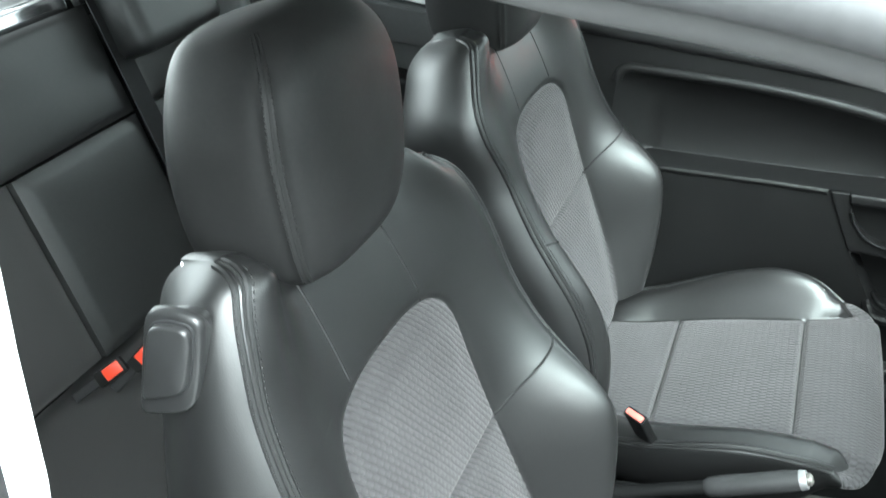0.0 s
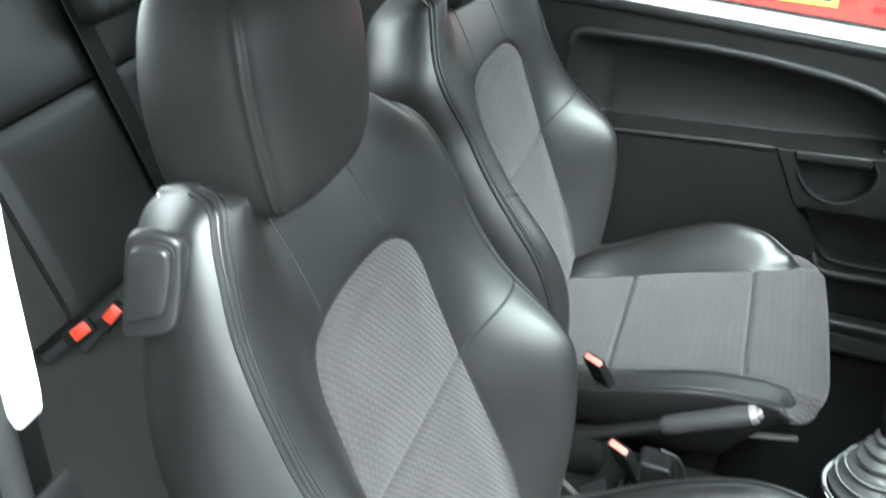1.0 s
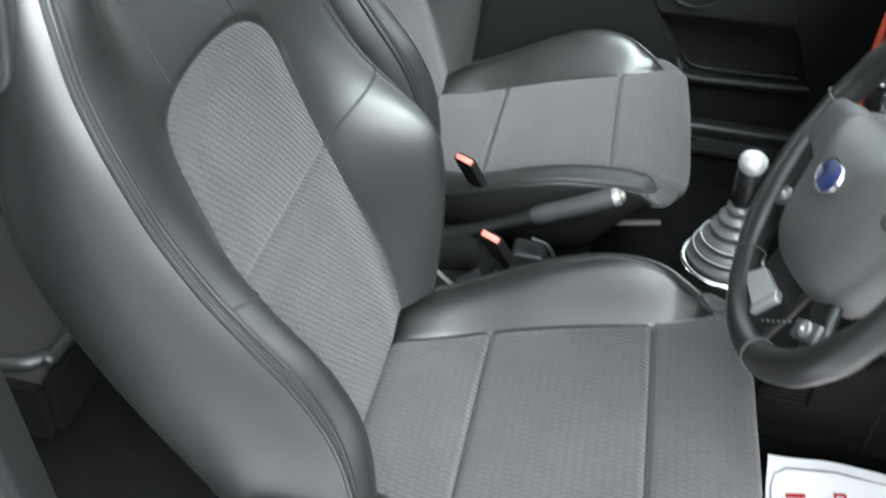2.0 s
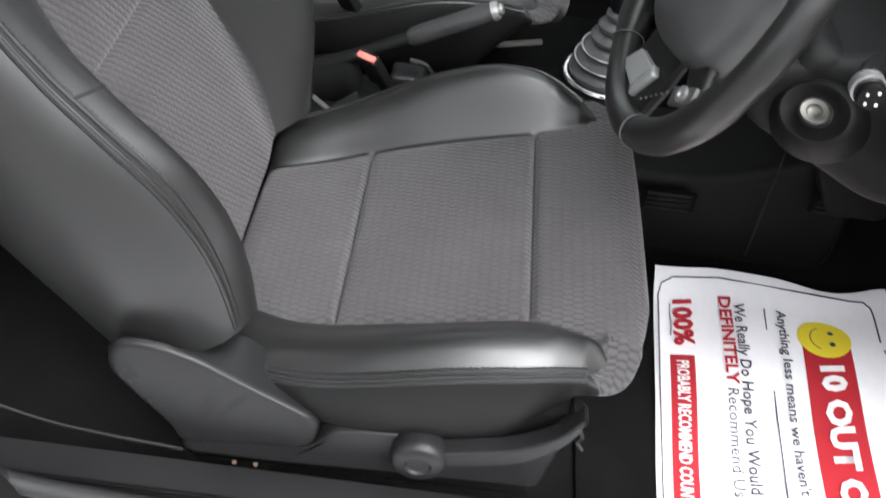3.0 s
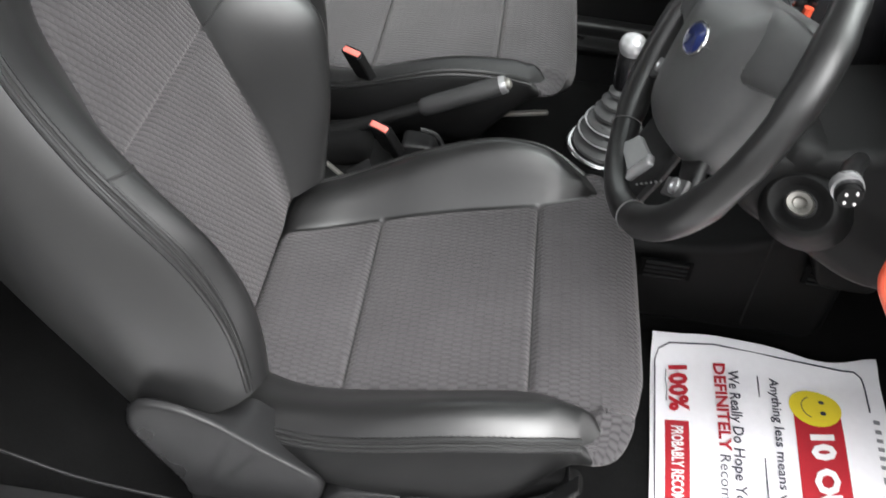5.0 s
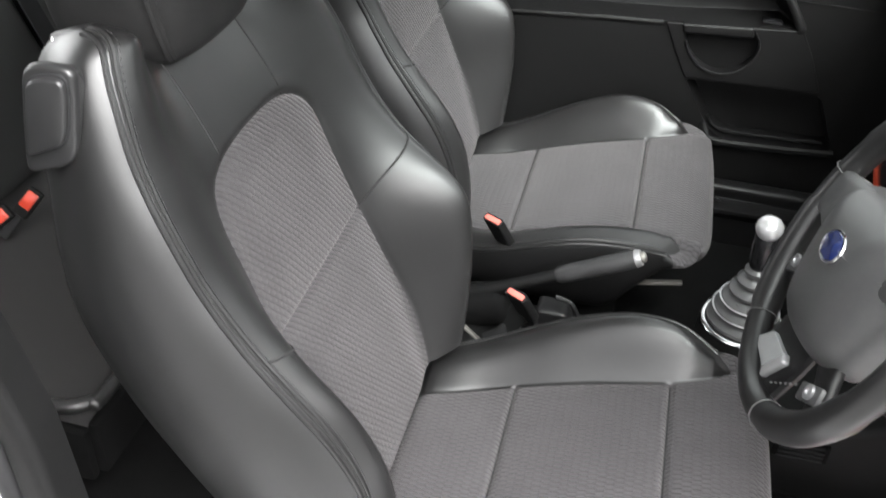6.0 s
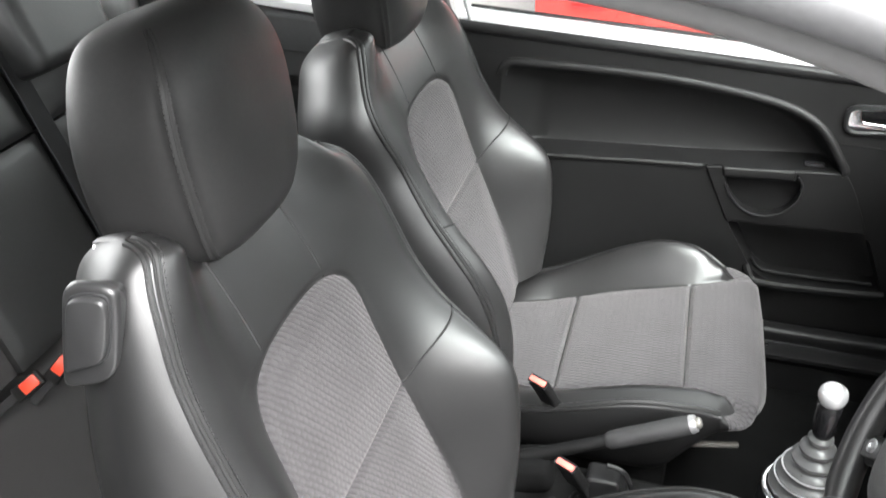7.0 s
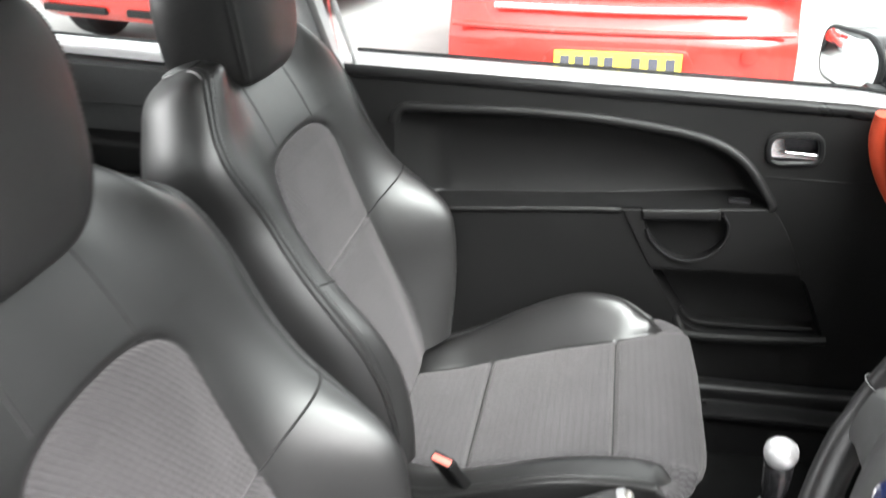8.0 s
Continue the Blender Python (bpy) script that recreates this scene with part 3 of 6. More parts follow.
def top_v(q):
    """Height of the upper edge, from the middle (q = 0) to the shoulders."""
    a = abs(q)
    if q > 0:
        return 0.632 + 0.085 * step(0.0, 0.35, a) - 0.105 * step(0.45, 1.0, a)
    return 0.632 + HUMP[0] * step(0.40, 0.98, a) - HUMP[1] * step(0.80, 1.0, a)


CROWN = -0.035


def dome(q, v, tall=0.0):
    """How far the thickness closes towards the rounded upper edge."""
    tall = tall or 0.022 + 0.060 * step(0.0, 0.3, q)
    t = min(1, max(0, 1 - (top_v(q) - v) / tall))
    return max(0.42, (1 - t ** 2.4) ** 0.5) if t > 0 else 1.0


def taper(v, f, c):
    """Narrowing of the cover from front (f = 0) to back (f = 1)."""
    return (1 + (curve_at(REAR_W, v) - 1) * (f * c + 0.4 * (1 - c)) ** 1.5) * (0.96 + 0.04 * c)


def edge_point(sg, off, v, lift=0.0):
    """A point beside the sewn edge, over the rounded shoulder too."""
    k = 0.55 + 0.45 * step(0.08, 0.3, v)
    s = sg * (back_w(sg, v) + off * k)
    c = dome(sg, v)
    d = back_depth(s, v)
    return BACK_O + UB * (v + lift * (1 - c)) + NB * (CROWN + (d - CROWN) * c + lift * c) + Vector((0, s * taper(v, 0, c), 0))


def bolster_seam(a):
    b = max(0, a - 0.143)
    return SEAM_V + 0.002 + 0.6 * b - 2.0 * b * b


def backrest(parent):
    rows = list(np.arange(0.0225, 0.275, 0.0125)) + [0.28, 0.285, 0.2885, 0.2915, 0.2935, SEAM_V, 0.2965, 0.2985, 0.3015, 0.305, 0.31] + list(np.arange(0.32, 0.465, 0.0125)) + list(0.4 + INSERT_TOP * np.array([0.64, 0.68, 0.72, 0.76, 0.8, 0.83, 0.86, 0.89, 0.915, 0.935, 0.955, 0.97, 0.98, 0.988, 0.994, 1.0, 1.02, 1.05, 1.09]))
    extra = [1 - (1 - k / 18) ** 1.8 for k in range(1, 19)]
    band = [0.0, 0.03, 0.07, 0.13, 0.21, 0.3, 0.4, 0.5, 0.6, 0.69, 0.77, 0.84, 0.9, 0.95, 1.0]
    inner = [-1, -0.975, -0.94, -0.88, -0.8] + [k / 10 for k in range(-7, 8)] + [0.8, 0.88, 0.94, 0.975, 1]
    nb = len(band)
    verts, uvs, meta = [], [], []
    grid = []
    last = rows[-1]
    for i in range(len(rows) + len(extra)):
        base = rows[i] if i < len(rows) else last
        wi, w, wl = insert_w(base), back_w(1, base), back_w(-1, base)
        cols = [-(wi + (wl - wi) * b) for b in band[::-1]] + [wi * h for h in inner[1:-1]] + [wi + (w - wi) * b for b in band]
        line = []
        cq = [s / back_w(s, base) for s in cols]
        for s in cols:
            v = base
            if i >= len(rows):
                f = extra[i - len(rows)]
                q = back_w(s, base)
                v = last + (top_v(s / q) - last) * f
                s = s * back_w(s, v) / q
            line.append((s, v, back_depth(s, v)))
        ring = [("f", s, v, d) for s, v, d in line]
        # outer side, back, other side
        s, v, d = line[-1]
        kb = back_d(v)
        for j in range(1, 9):
            f = j / 9
            ring.append(("r", s * (1 + (curve_at(REAR_W, v) - 1) * f ** 1.5) + 0.027 * math.sin(math.pi * f) ** 0.7, v, d + (kb - d) * (f ** 1.1)))
        for s2, v2, d2 in line[::-1]:
            ring.append(("b", s2 * curve_at(REAR_W, v2), v2, back_d(v2) - 0.012 * (1 - min(1, abs(s2) / 0.23) ** 2)))
        s, v, d = line[0]
        kb = back_d(v)
        for j in range(8, 0, -1):
            f = j / 9
            ring.append(("l", s * (1 + (curve_at(REAR_W, v) - 1) * f ** 1.5) - 0.027 * math.sin(math.pi * f) ** 0.7, v, d + (kb - d) * (f ** 1.1)))
        if i >= len(rows):
            # close front, sides and back over the rounded shoulder
            shaped = []
            n0 = len(line)
            cf = [dome(q_, v_) for q_, (s_, v_, d_) in zip(cq, line)]
            cb = [dome(q_, v_, 0.05) for q_, (s_, v_, d_) in zip(cq, line)]
            for j, (s, v, d) in enumerate(line):
                shaped.append(("f", s * taper(v, 0, cf[j]), v, CROWN + (d - CROWN) * cf[j]))
            for tag, j, sg in (("r", n0 - 1, 1), ("b", 0, 0), ("l", 0, -1)):
                if not sg:
                    for m in range(n0 - 1, -1, -1):
                        s, v, d = line[m]
                        kb = back_d(v) - 0.012 * (1 - min(1, abs(s) / 0.23) ** 2)
                        shaped.append(("b", s * taper(v, 1, cb[m]), v, CROWN + (kb - CROWN) * cb[m]))
                    continue
                s, v, d = line[j]
                for m in (range(1, 9) if sg > 0 else range(8, 0, -1)):
                    f = m / 9
                    c = cf[j] + (cb[j] - cf[j]) * f
                    df = CROWN + (d - CROWN) * cf[j]
                    db = CROWN + (back_d(v) - CROWN) * cb[j]
                    shaped.append((tag, s * taper(v, f, c) + sg * 0.027 * (c - 0.42) / 0.58 * math.sin(math.pi * f) ** 0.7, v, df + (db - df) * f ** 1.1))
            ring = shaped
        idx = []
        for tag, s, v, d in ring:
            idx.append(len(verts))
            verts.append(tuple(BACK_O + UB * v + NB * d + Vector((0, s, 0))))
            uvs.append((s, v))
            meta.append((tag, s, v))
        grid.append(idx)
    faces, which = [], []
    nf = len(line)
    for i in range(len(grid) - 1):
        a, b = grid[i], grid[i + 1]
        n = len(a)
        for j in range(n):
            k = (j + 1) % n
            faces.append((a[j], a[k], b[k], b[j]))
            if j < nf - 1:
                s = (meta[a[j]][1] + meta[a[k]][1]) / 2
                v = (meta[a[j]][2] + meta[b[j]][2]) / 2
                if nb - 1 <= j < nf - nb and v < 0.4 + INSERT_TOP:
                    which.append("il" if v < SEAM_V else "iu")
                elif v < bolster_seam(abs(s)) and v < 0.42:
                    which.append("bl" if s < 0 else "br")
                elif v > 0.49 and abs(s) < 0.08:
                    which.append("y")
                else:
                    which.append("sl" if s < 0 else "sr")
            elif j < nf + 8:
                which.append("wr")
            elif j < nf + 8 + nf - 1:
                which.append("k")
            else:
                which.append("wl")
    # rounded top from front to back, meeting the sides
    top = grid[-1]
    back = top[nf + 8:nf + 8 + nf][::-1]
    right, left = top[nf:nf + 8], top[nf + 8 + nf:][::-1]
    prev = top[:nf]
    over = {-1: [], 1: []}
    for m in range(1, 10):
        if m < 9:
            cur = [left[m - 1]]
            f = m / 9
            for j in range(1, nf - 1):
                a, b = Vector(verts[top[j]]), Vector(verts[back[j]])
                edge = 1 - min(1, abs(j / (nf - 1) * 2 - 1)) ** 12
                h = a.lerp(b, 0.5 - 0.5 * math.cos(math.pi * f)) + UB * (BULGE * (a - b).length * math.sin(math.pi * f) * edge)
                cur.append(len(verts))
                verts.append(tuple(h))
                uvs.append(uvs[top[j]])
                meta.append(("t", 0, 0))
            cur.append(right[m - 1])
        else:
            cur = back
        if m < 5:
            over[-1].append(Vector(verts[cur[1]]))
            over[1].append(Vector(verts[cur[nf - 2]]))
        for j in range(nf - 1):
            faces.append((prev[j], prev[j + 1], cur[j + 1], cur[j]))
            s = meta[top[j]][1]
            which.append("k" if m > 4 else ("sl" if s < 0 else "sr") if abs(s) > 0.08 else "y")
        prev = cur
    regions(verts, faces, uvs, which, parent, [
        ("il", "lower_back_insert", CLOTH_BACK_DIM, "grey ribbed cloth insert"), ("iu", "upper_back_insert", CLOTH_BACK_DIM, "grey ribbed cloth insert"),
        ("bl", "back_bolster", LEATHER, "padded black leather bolster"), ("br", "back_bolster", LEATHER, "padded black leather bolster"),
        ("sl", "shoulder_panel", LEATHER, ""), ("sr", "shoulder_panel", LEATHER, ""), ("y", "yoke_panel", LEATHER, ""),
        ("wl", "back_side_panel", LEATHER_SIDE, ""), ("wr", "back_side_panel", LEATHER_SIDE, ""), ("k", "back_panel", LEATHER_SIDE, "")])
    # seams and stitching
    for sg in (-1, 1):
        part("yoke_seam", tube([back_point(sg * (0.082 - 0.006 * k / 10), 0.4 + INSERT_TOP * 0.945 + 0.0125 * k, -0.0006) for k in range(11)], 0.0016, 6), THREAD, parent, "sewn seam")
        part("bolster_seam", tube([back_point(sg * a, bolster_seam(a), -0.0004) for a in np.linspace(0.144, back_w(sg, 0.34) - 0.006, 16)], 0.0018, 6), THREAD, parent, "sewn seam")
        edge = list(np.linspace(0.03, 0.6, 50)) + list(0.6 + (top_v(sg) - 0.602) * (1 - (1 - np.linspace(0.08, 1, 16)) ** 1.8))
        for off, r, dp, mat, nm, lab in ((-0.003, 0.0016, 0.0002, THREAD, "edge_seam", "sewn edge seam"), (0.0016, 0.0034, -0.0020, LEATHER, "edge_welt", "raised leather welt"), (-0.0076, 0.0034, -0.0020, LEATHER, "edge_welt", "raised leather welt")):
            part(nm, tube([edge_point(sg, off, v, dp) for v in edge], r, 8), mat, parent, lab)
        bm = bmesh.new()
        for off in (0.0052, -0.0104):
            for v in np.arange(0.16, top_v(sg) - 0.006, 0.0055):
                add_dash(bm, edge_point(sg, off, v, 0.0004), edge_point(sg, off, v + 0.0030, 0.0002), 0.0006)
        tagged(part("edge_stitching", bm, DARK_STITCH, parent, "fine double stitching"), kind="stuff")


def add_dash(bm, p, q, r):
    t = (q - p).normalized()
    u = t.orthogonal().normalized() * r
    w = t.cross(u)
    a = [bm.verts.new(p + k) for k in (u, w, -u, -w)]
    b = [bm.verts.new(q + k) for k in (u, w, -u, -w)]
    for j in range(4):
        bm.faces.new((a[j], a[(j + 1) % 4], b[(j + 1) % 4], b[j]))
    bm.faces.new(a[::-1])
    bm.faces.new(b)


def head_restraint(parent):
    """Padded block with a ridged, double-stitched seam down each front corner."""
    c = BACK_O + UB * HEAD_V + NB * -0.022 + Vector((0, 0.012, 0))
    nu, nv = 192, 44
    verts, uvs, grid = [], [], []
    cor = []
    for i in range(nv + 1):
        th = -math.pi / 2 + math.pi * i / nv
        h = math.copysign(abs(math.sin(th)) ** 0.80, math.sin(th))
        wide = abs(math.cos(th)) ** (0.42 if h > 0 else 0.36)
        line = []
        for j in range(nu):
            ph = 2 * math.pi * j / nu
            cs, sn = math.cos(ph), math.sin(ph)
            s = math.copysign(abs(sn) ** 0.62, sn) * ((0.127 if sn < 0 else 0.122) - (0.002 if sn < 0 else 0.010) * max(0, -h) - 0.026 * max(0, h) ** 2) * wide
            d = math.copysign(abs(cs) ** 0.62, cs) * (0.080 if cs > 0 else 0.090) * wide
            off = abs(ph if ph < math.pi else ph - 2 * math.pi) - CORNER
            out = 0.0062 * (crease(off, 0.085) - 0.8 * crease(off, 0.026)) * min(1, wide * 1.3) * step(0.92, 0.55, h)
            s, d = s + out * sn, d + out * cs
            v = h * 0.112 + 0.006 * max(0, h) * (1 - abs(s) / 0.15) - 0.012 * max(0, -h) * step(-0.08, 0.06, d)
            p = c + UB * v + NB * (d + 0.026 * h - 0.022 * max(0, h) ** 4) + Vector((0, s, 0))
            line.append(len(verts))
            verts.append(tuple(p))
            uvs.append((s, v))
        grid.append(line)
    faces, which = [], []
    k1 = round(CORNER / (2 * math.pi) * nu)
    for a, b in zip(grid, grid[1:]):
        for j in range(nu):
            k = (j + 1) % nu
            faces.append((a[j], a[k], b[k], b[j]))
            which.append("f" if j < k1 or j >= nu - k1 else "r" if j < nu * 0.45 else "l" if j >= nu * 0.55 else "k")
    regions(verts, faces, uvs, which, parent, [("f", "head_restraint_front", HEAD_LEATHER, "smooth black leather front"), ("r", "head_restraint_side", HEAD_LEATHER, ""), ("l", "head_restraint_side", HEAD_LEATHER, ""), ("k", "head_restraint_back", HEAD_LEATHER, "")])
    # stitching either side of the corner seams
    for col in (k1, nu - k1):
        part("head_seam", tube([Vector(verts[grid[i][col]]) * 0.9995 for i in range(6, nv - 6)], 0.0012, 6), THREAD, parent, "sewn corner seam")
        bm = bmesh.new()
        for o in (-1, 1):
            line = [Vector(verts[grid[i][col + 2 * o]]) * 1.0005 for i in range(6, nv - 6)]
            for p, q in zip(line, line[1:]):
                add_dash(bm, p.lerp(q, 0.1), p.lerp(q, 0.42), 0.0008)
                add_dash(bm, p.lerp(q, 0.6), p.lerp(q, 0.92), 0.0008)
        tagged(part("head_stitching", bm, THREAD, parent, "double stitched seam"), kind="stuff")
    for s in (-0.06, 0.06):
        part("post", tube([BACK_O + UB * 0.55 + NB * -0.06 + Vector((0, s, 0)), BACK_O + UB * 0.66 + NB * -0.06 + Vector((0, s, 0))], 0.006, 10), CHROME, parent, "chrome head restraint post")


CORNER = 2 * math.pi * 32 / 192
CUSH_Z = [(-0.145, 0.470), (-0.141, 0.490), (-0.134, 0.503), (-0.12, 0.511), (-0.05, 0.518), (0.0, 0.53), (0.05, 0.545), (0.1, 0.559), (0.15, 0.572), (0.20, 0.5845), (0.24, 0.5925), (0.265, 0.5945), (0.30, 0.592)]
# outward and downward run of the front roll below its upper edge, and of the side panels as shares of their height
NOSE = [(0.022, -0.004), (0.041, -0.0145), (0.051, -0.0325), (0.053, -0.0535), (0.050, -0.0735), (0.040, -0.0915), (0.025, -0.1015), (-0.01, -0.1055)]
FLANK = [(0.004, 0.08), (0.007, 0.2), (0.008, 0.34), (0.007, 0.5), (0.004, 0.65), (-0.002, 0.78), (-0.012, 0.9), (-0.03, 1.0)]
# fall of the door-side or tunnel-side bolster from its crest to the seam
CUSH_CREST = 0.6
CUSH_X, CUSH_R = 0.300, 0.034
CUSH_IN = [(-0.15, 0.12), (-0.1, 0.13), (-0.05, 0.145), (0.0, 0.154), (0.1, 0.161), (0.214, 0.165), (0.255, 0.177), (0.285, 0.195), (0.305, 0.2165), (0.4, 0.2165)]
CUSH_W = [(-0.15, 0.20), (-0.1, 0.222), (0.0, 0.25), (0.1, 0.259), (0.2, 0.252), (0.26, 0.238), (0.3, 0.224), (0.34, 0.218), (0.4, 0.217)]
CUSH_H = [(-0.15, 0.012), (-0.08, 0.028), (0.0, 0.048), (0.08, 0.066), (0.14, 0.0735), (0.18, 0.068), (0.215, 0.055), (0.245, 0.036), (0.268, 0.019), (0.285, 0.007), (0.30, 0.0), (0.33, 0.0), (0.4, 0.0)]
CUSH_H_DOOR = [(-0.15, 0.008), (-0.08, 0.018), (0.0, 0.030), (0.08, 0.040), (0.13, 0.043), (0.17, 0.0405), (0.205, 0.035), (0.24, 0.027), (0.27, 0.018), (0.29, 0.010), (0.31, 0.002), (0.4, 0.0)]


def cushion_lift(s, x):
    a, wi, w = abs(s), curve_at(CUSH_IN, x), curve_at(CUSH_W, x)
    top = w - 0.036
    r = step(wi * 0.97, max(top, wi + 0.01), a) if a < top else 1 - (CUSH_CREST if s < 0 else 0.4) * step(top, w + 0.015, a)
    z = curve_at(CUSH_H_DOOR if s < 0 else CUSH_H, x) * r
    if a < wi:
        z -= 0.008 * (crease(x, 0.0042) + crease(x - 0.214, 0.0042))
        z += 0.006 * (1 - (a / wi) ** 2) * min(1, abs(x) / 0.04, abs(x - 0.214) / 0.04)
    z -= (0.018 if s < 0 else 0.006) * step(0.10 if s < 0 else 0.20, 0.31, x) * step(wi * 0.9, w, a)
    if x < 0.3:
        z -= 0.004 * crease(a - wi, 0.004)
    return z


def cushion(parent):
    o = SEAT_R
    x0 = CUSH_X - CUSH_R
    xs = [-0.145, -0.141, -0.134, -0.126] + list(np.arange(-0.115, -0.012, 0.0125)) + [-0.011, -0.0075, -0.005, -0.0025, 0.0, 0.0025, 0.005, 0.0075, 0.011] + list(np.arange(0.02, 0.2, 0.0125)) + [0.203, 0.2065, 0.209, 0.2115, 0.214, 0.2165, 0.219, 0.2215, 0.225, 0.2325, 0.2415, x0]
    turns = [0.0] * len(xs) + [k * math.pi / 20 for k in range(1, 11)]
    xs += [x0 + CUSH_R * math.sin(a) for a in turns[len(xs):]]
    band = [0.0, 0.04, 0.1, 0.18, 0.28, 0.38, 0.48, 0.58, 0.68, 0.77, 0.85, 0.92, 1.0]
    inner = [-1, -0.97, -0.93, -0.86, -0.76] + [k / 10 for k in range(-6, 7)] + [0.76, 0.86, 0.93, 0.97, 1]
    nb = len(band)
    verts, uvs, grid, full = [], [], [], []
    run = 0.0
    for i, x in enumerate(xs):
        z = curve_at(CUSH_Z, x)
        if i:
            run += math.hypot(x - xs[i - 1], z - curve_at(CUSH_Z, xs[i - 1]))
        w = curve_at(CUSH_W, x) - CUSH_R * (1 - math.cos(turns[i]))
        wi = min(curve_at(CUSH_IN, x), w - 0.0015)
        full.append(wi > w - 0.002)
        cols = [-(wi + (w - wi) * b) for b in band[::-1]] + [wi * h for h in inner[1:-1]] + [wi + (w - wi) * b for b in band]
        line = []
        for q in cols:
            line.append(len(verts))
            verts.append((x - o.x, q, z + cushion_lift(q, x) - o.z))
            uvs.append((run, q))
        grid.append(line)
    n, nf = len(xs), len(grid[0])
    faces, which = [], []
    for i in range(n - 1):
        for j in range(nf - 1):
            faces.append((grid[i][j], grid[i + 1][j], grid[i + 1][j + 1], grid[i][j + 1]))
            if nb - 1 <= j < nf - nb or full[i]:
                which.append("a" if xs[i] < -0.001 else "b" if xs[i] < 0.213 else "c")
            else:
                which.append("bl" if j < nf / 2 else "br")
    # skirt: side panels, and the front roll carried round the corners
    rim = [grid[i][0] for i in range(n)] + grid[-1][1:-1] + [grid[i][-1] for i in range(n - 1, -1, -1)]
    along = [0.0]
    for a, b in zip(rim, rim[1:]):
        along.append(along[-1] + (Vector(verts[b]) - Vector(verts[a])).length)
    below, front = [], []
    for k, v in enumerate(rim):
        p = Vector(verts[v])
        t = Vector(verts[rim[min(k + 1, len(rim) - 1)]]) - Vector(verts[rim[max(k - 1, 0)]])
        out = Vector((t.y, -t.x, 0)).normalized()
        fr = step(0.25, 0.85, out.x)
        deep = max(0.006, p.z + o.z - (0.452 + 0.103 * step(0.18, 0.285, p.x + o.x)))
        column = []
        far, low = uvs[v][0], 1 - (0.72 if p.y > 0 else 0.86) * step(0.10, 0.21, abs(p.y))
        last = p
        for (a, dz), (b, f) in zip(NOSE, FLANK):
            q = p + out * (a * (0.72 + 0.28 * low if p.y > 0 else 0.5 + 0.5 * low) * fr + b * (1 - fr) * min(1, deep / 0.12)) + Vector((0, 0, dz * low * fr - f * deep * (1 - fr)))
            far += (q - last).length
            last = q
            column.append(len(verts))
            verts.append(tuple(q))
            uvs.append((far, along[k] - along[len(rim) // 2]))
        below.append(column)
        front.append(fr)
    for k in range(len(rim) - 1):
        key = "c" if front[k] + front[k + 1] > 1.0 else "l" if verts[rim[k]][1] < 0 else "r"
        up_a, up_b = rim[k], rim[k + 1]
        for a, b in zip(below[k], below[k + 1]):
            faces.append((up_a, a, b, up_b))
            which.append(key)
            up_a, up_b = a, b
    foot = len(verts)
    verts.append((0.08 - o.x, 0.0, 0.47 - o.z))
    uvs.append((0.0, 0.0))
    for a, b in zip(below, below[1:]):
        faces.append((a[-1], foot, b[-1]))
        which.append("u")
    regions(verts, faces, uvs, which, parent, [
        ("a", "rear_cushion_insert", CLOTH, "grey ribbed cloth"), ("b", "middle_cushion_insert", CLOTH, "grey ribbed cloth"), ("c", "front_cushion_roll", CLOTH, "grey ribbed cloth front roll"),
        ("bl", "cushion_bolster", LEATHER, "padded black leather bolster"), ("br", "cushion_bolster", LEATHER, "padded black leather bolster"),
        ("r", "cushion_side_panel", VINYL_SHADED, ""), ("l", "cushion_side_panel", VINYL_SHADED, ""), ("u", "cushion_base", PLASTIC, "")])

    def edge(sg, off, lift):
        """A line beside the sewn edge of the bolster, lying on the skin."""
        out = []
        for k in range(len(rim)):
            i = k if sg < 0 else len(rim) - 1 - k
            if k < 4 or k >= n or front[i] > 0.5:
                continue
            e = Vector(verts[rim[i]])
            ins = (Vector(verts[grid[k][2] if sg < 0 else grid[k][nf - 3]]) - e).normalized()
            dwn = (Vector(verts[below[i][1]]) - e).normalized()
            up = (-(ins + dwn)).normalized() if (ins + dwn).length > 0.2 else Vector((0, sg * 0.7, 0.7))
            if up.z < 0:
                up = -up
            out.append(e + (ins * -off if off < 0 else dwn * off) + up * lift)
        return out
    for sg in (-1, 1):
        part("cushion_edge_seam", tube(edge(sg, -0.001, 0.0006), 0.0018, 6), THREAD, parent, "sewn edge seam")
        for off in (-0.0058, 0.0038):
            part("cushion_welt", tube(edge(sg, off, -0.0012), 0.0036, 8), LEATHER, parent, "raised leather welt")
        bm = bmesh.new()
        for off in (-0.0102, 0.0084):
            pts = edge(sg, off, 0.0004)
            for p, q in zip(pts, pts[1:]):
                m = max(1, round((q - p).length / 0.0055))
                for k in range(m):
                    add_dash(bm, p.lerp(q, k / m), p.lerp(q, (k + 0.58) / m), 0.0006)
        tagged(part("cushion_stitching", bm, DARK_STITCH, parent, "fine double stitching"), kind="stuff")
    for xs_ in (0.0, 0.214):
        wi = curve_at(CUSH_IN, xs_)
        part("cloth_seam", tube([Vector((xs_ - o.x, q * wi, curve_at(CUSH_Z, xs_) + cushion_lift(q * wi, xs_) - o.z)) for q in np.linspace(-0.95, 0.95, 24)], 0.0013, 6), THREAD, parent, "sewn cloth seam")
    # frame and runners under the cushion
    part("seat_base", box(0.34, 0.36, 0.13, 0.02, at=(0.04 - o.x, 0, 0.415 - o.z)), CARPET, parent, "black seat base")
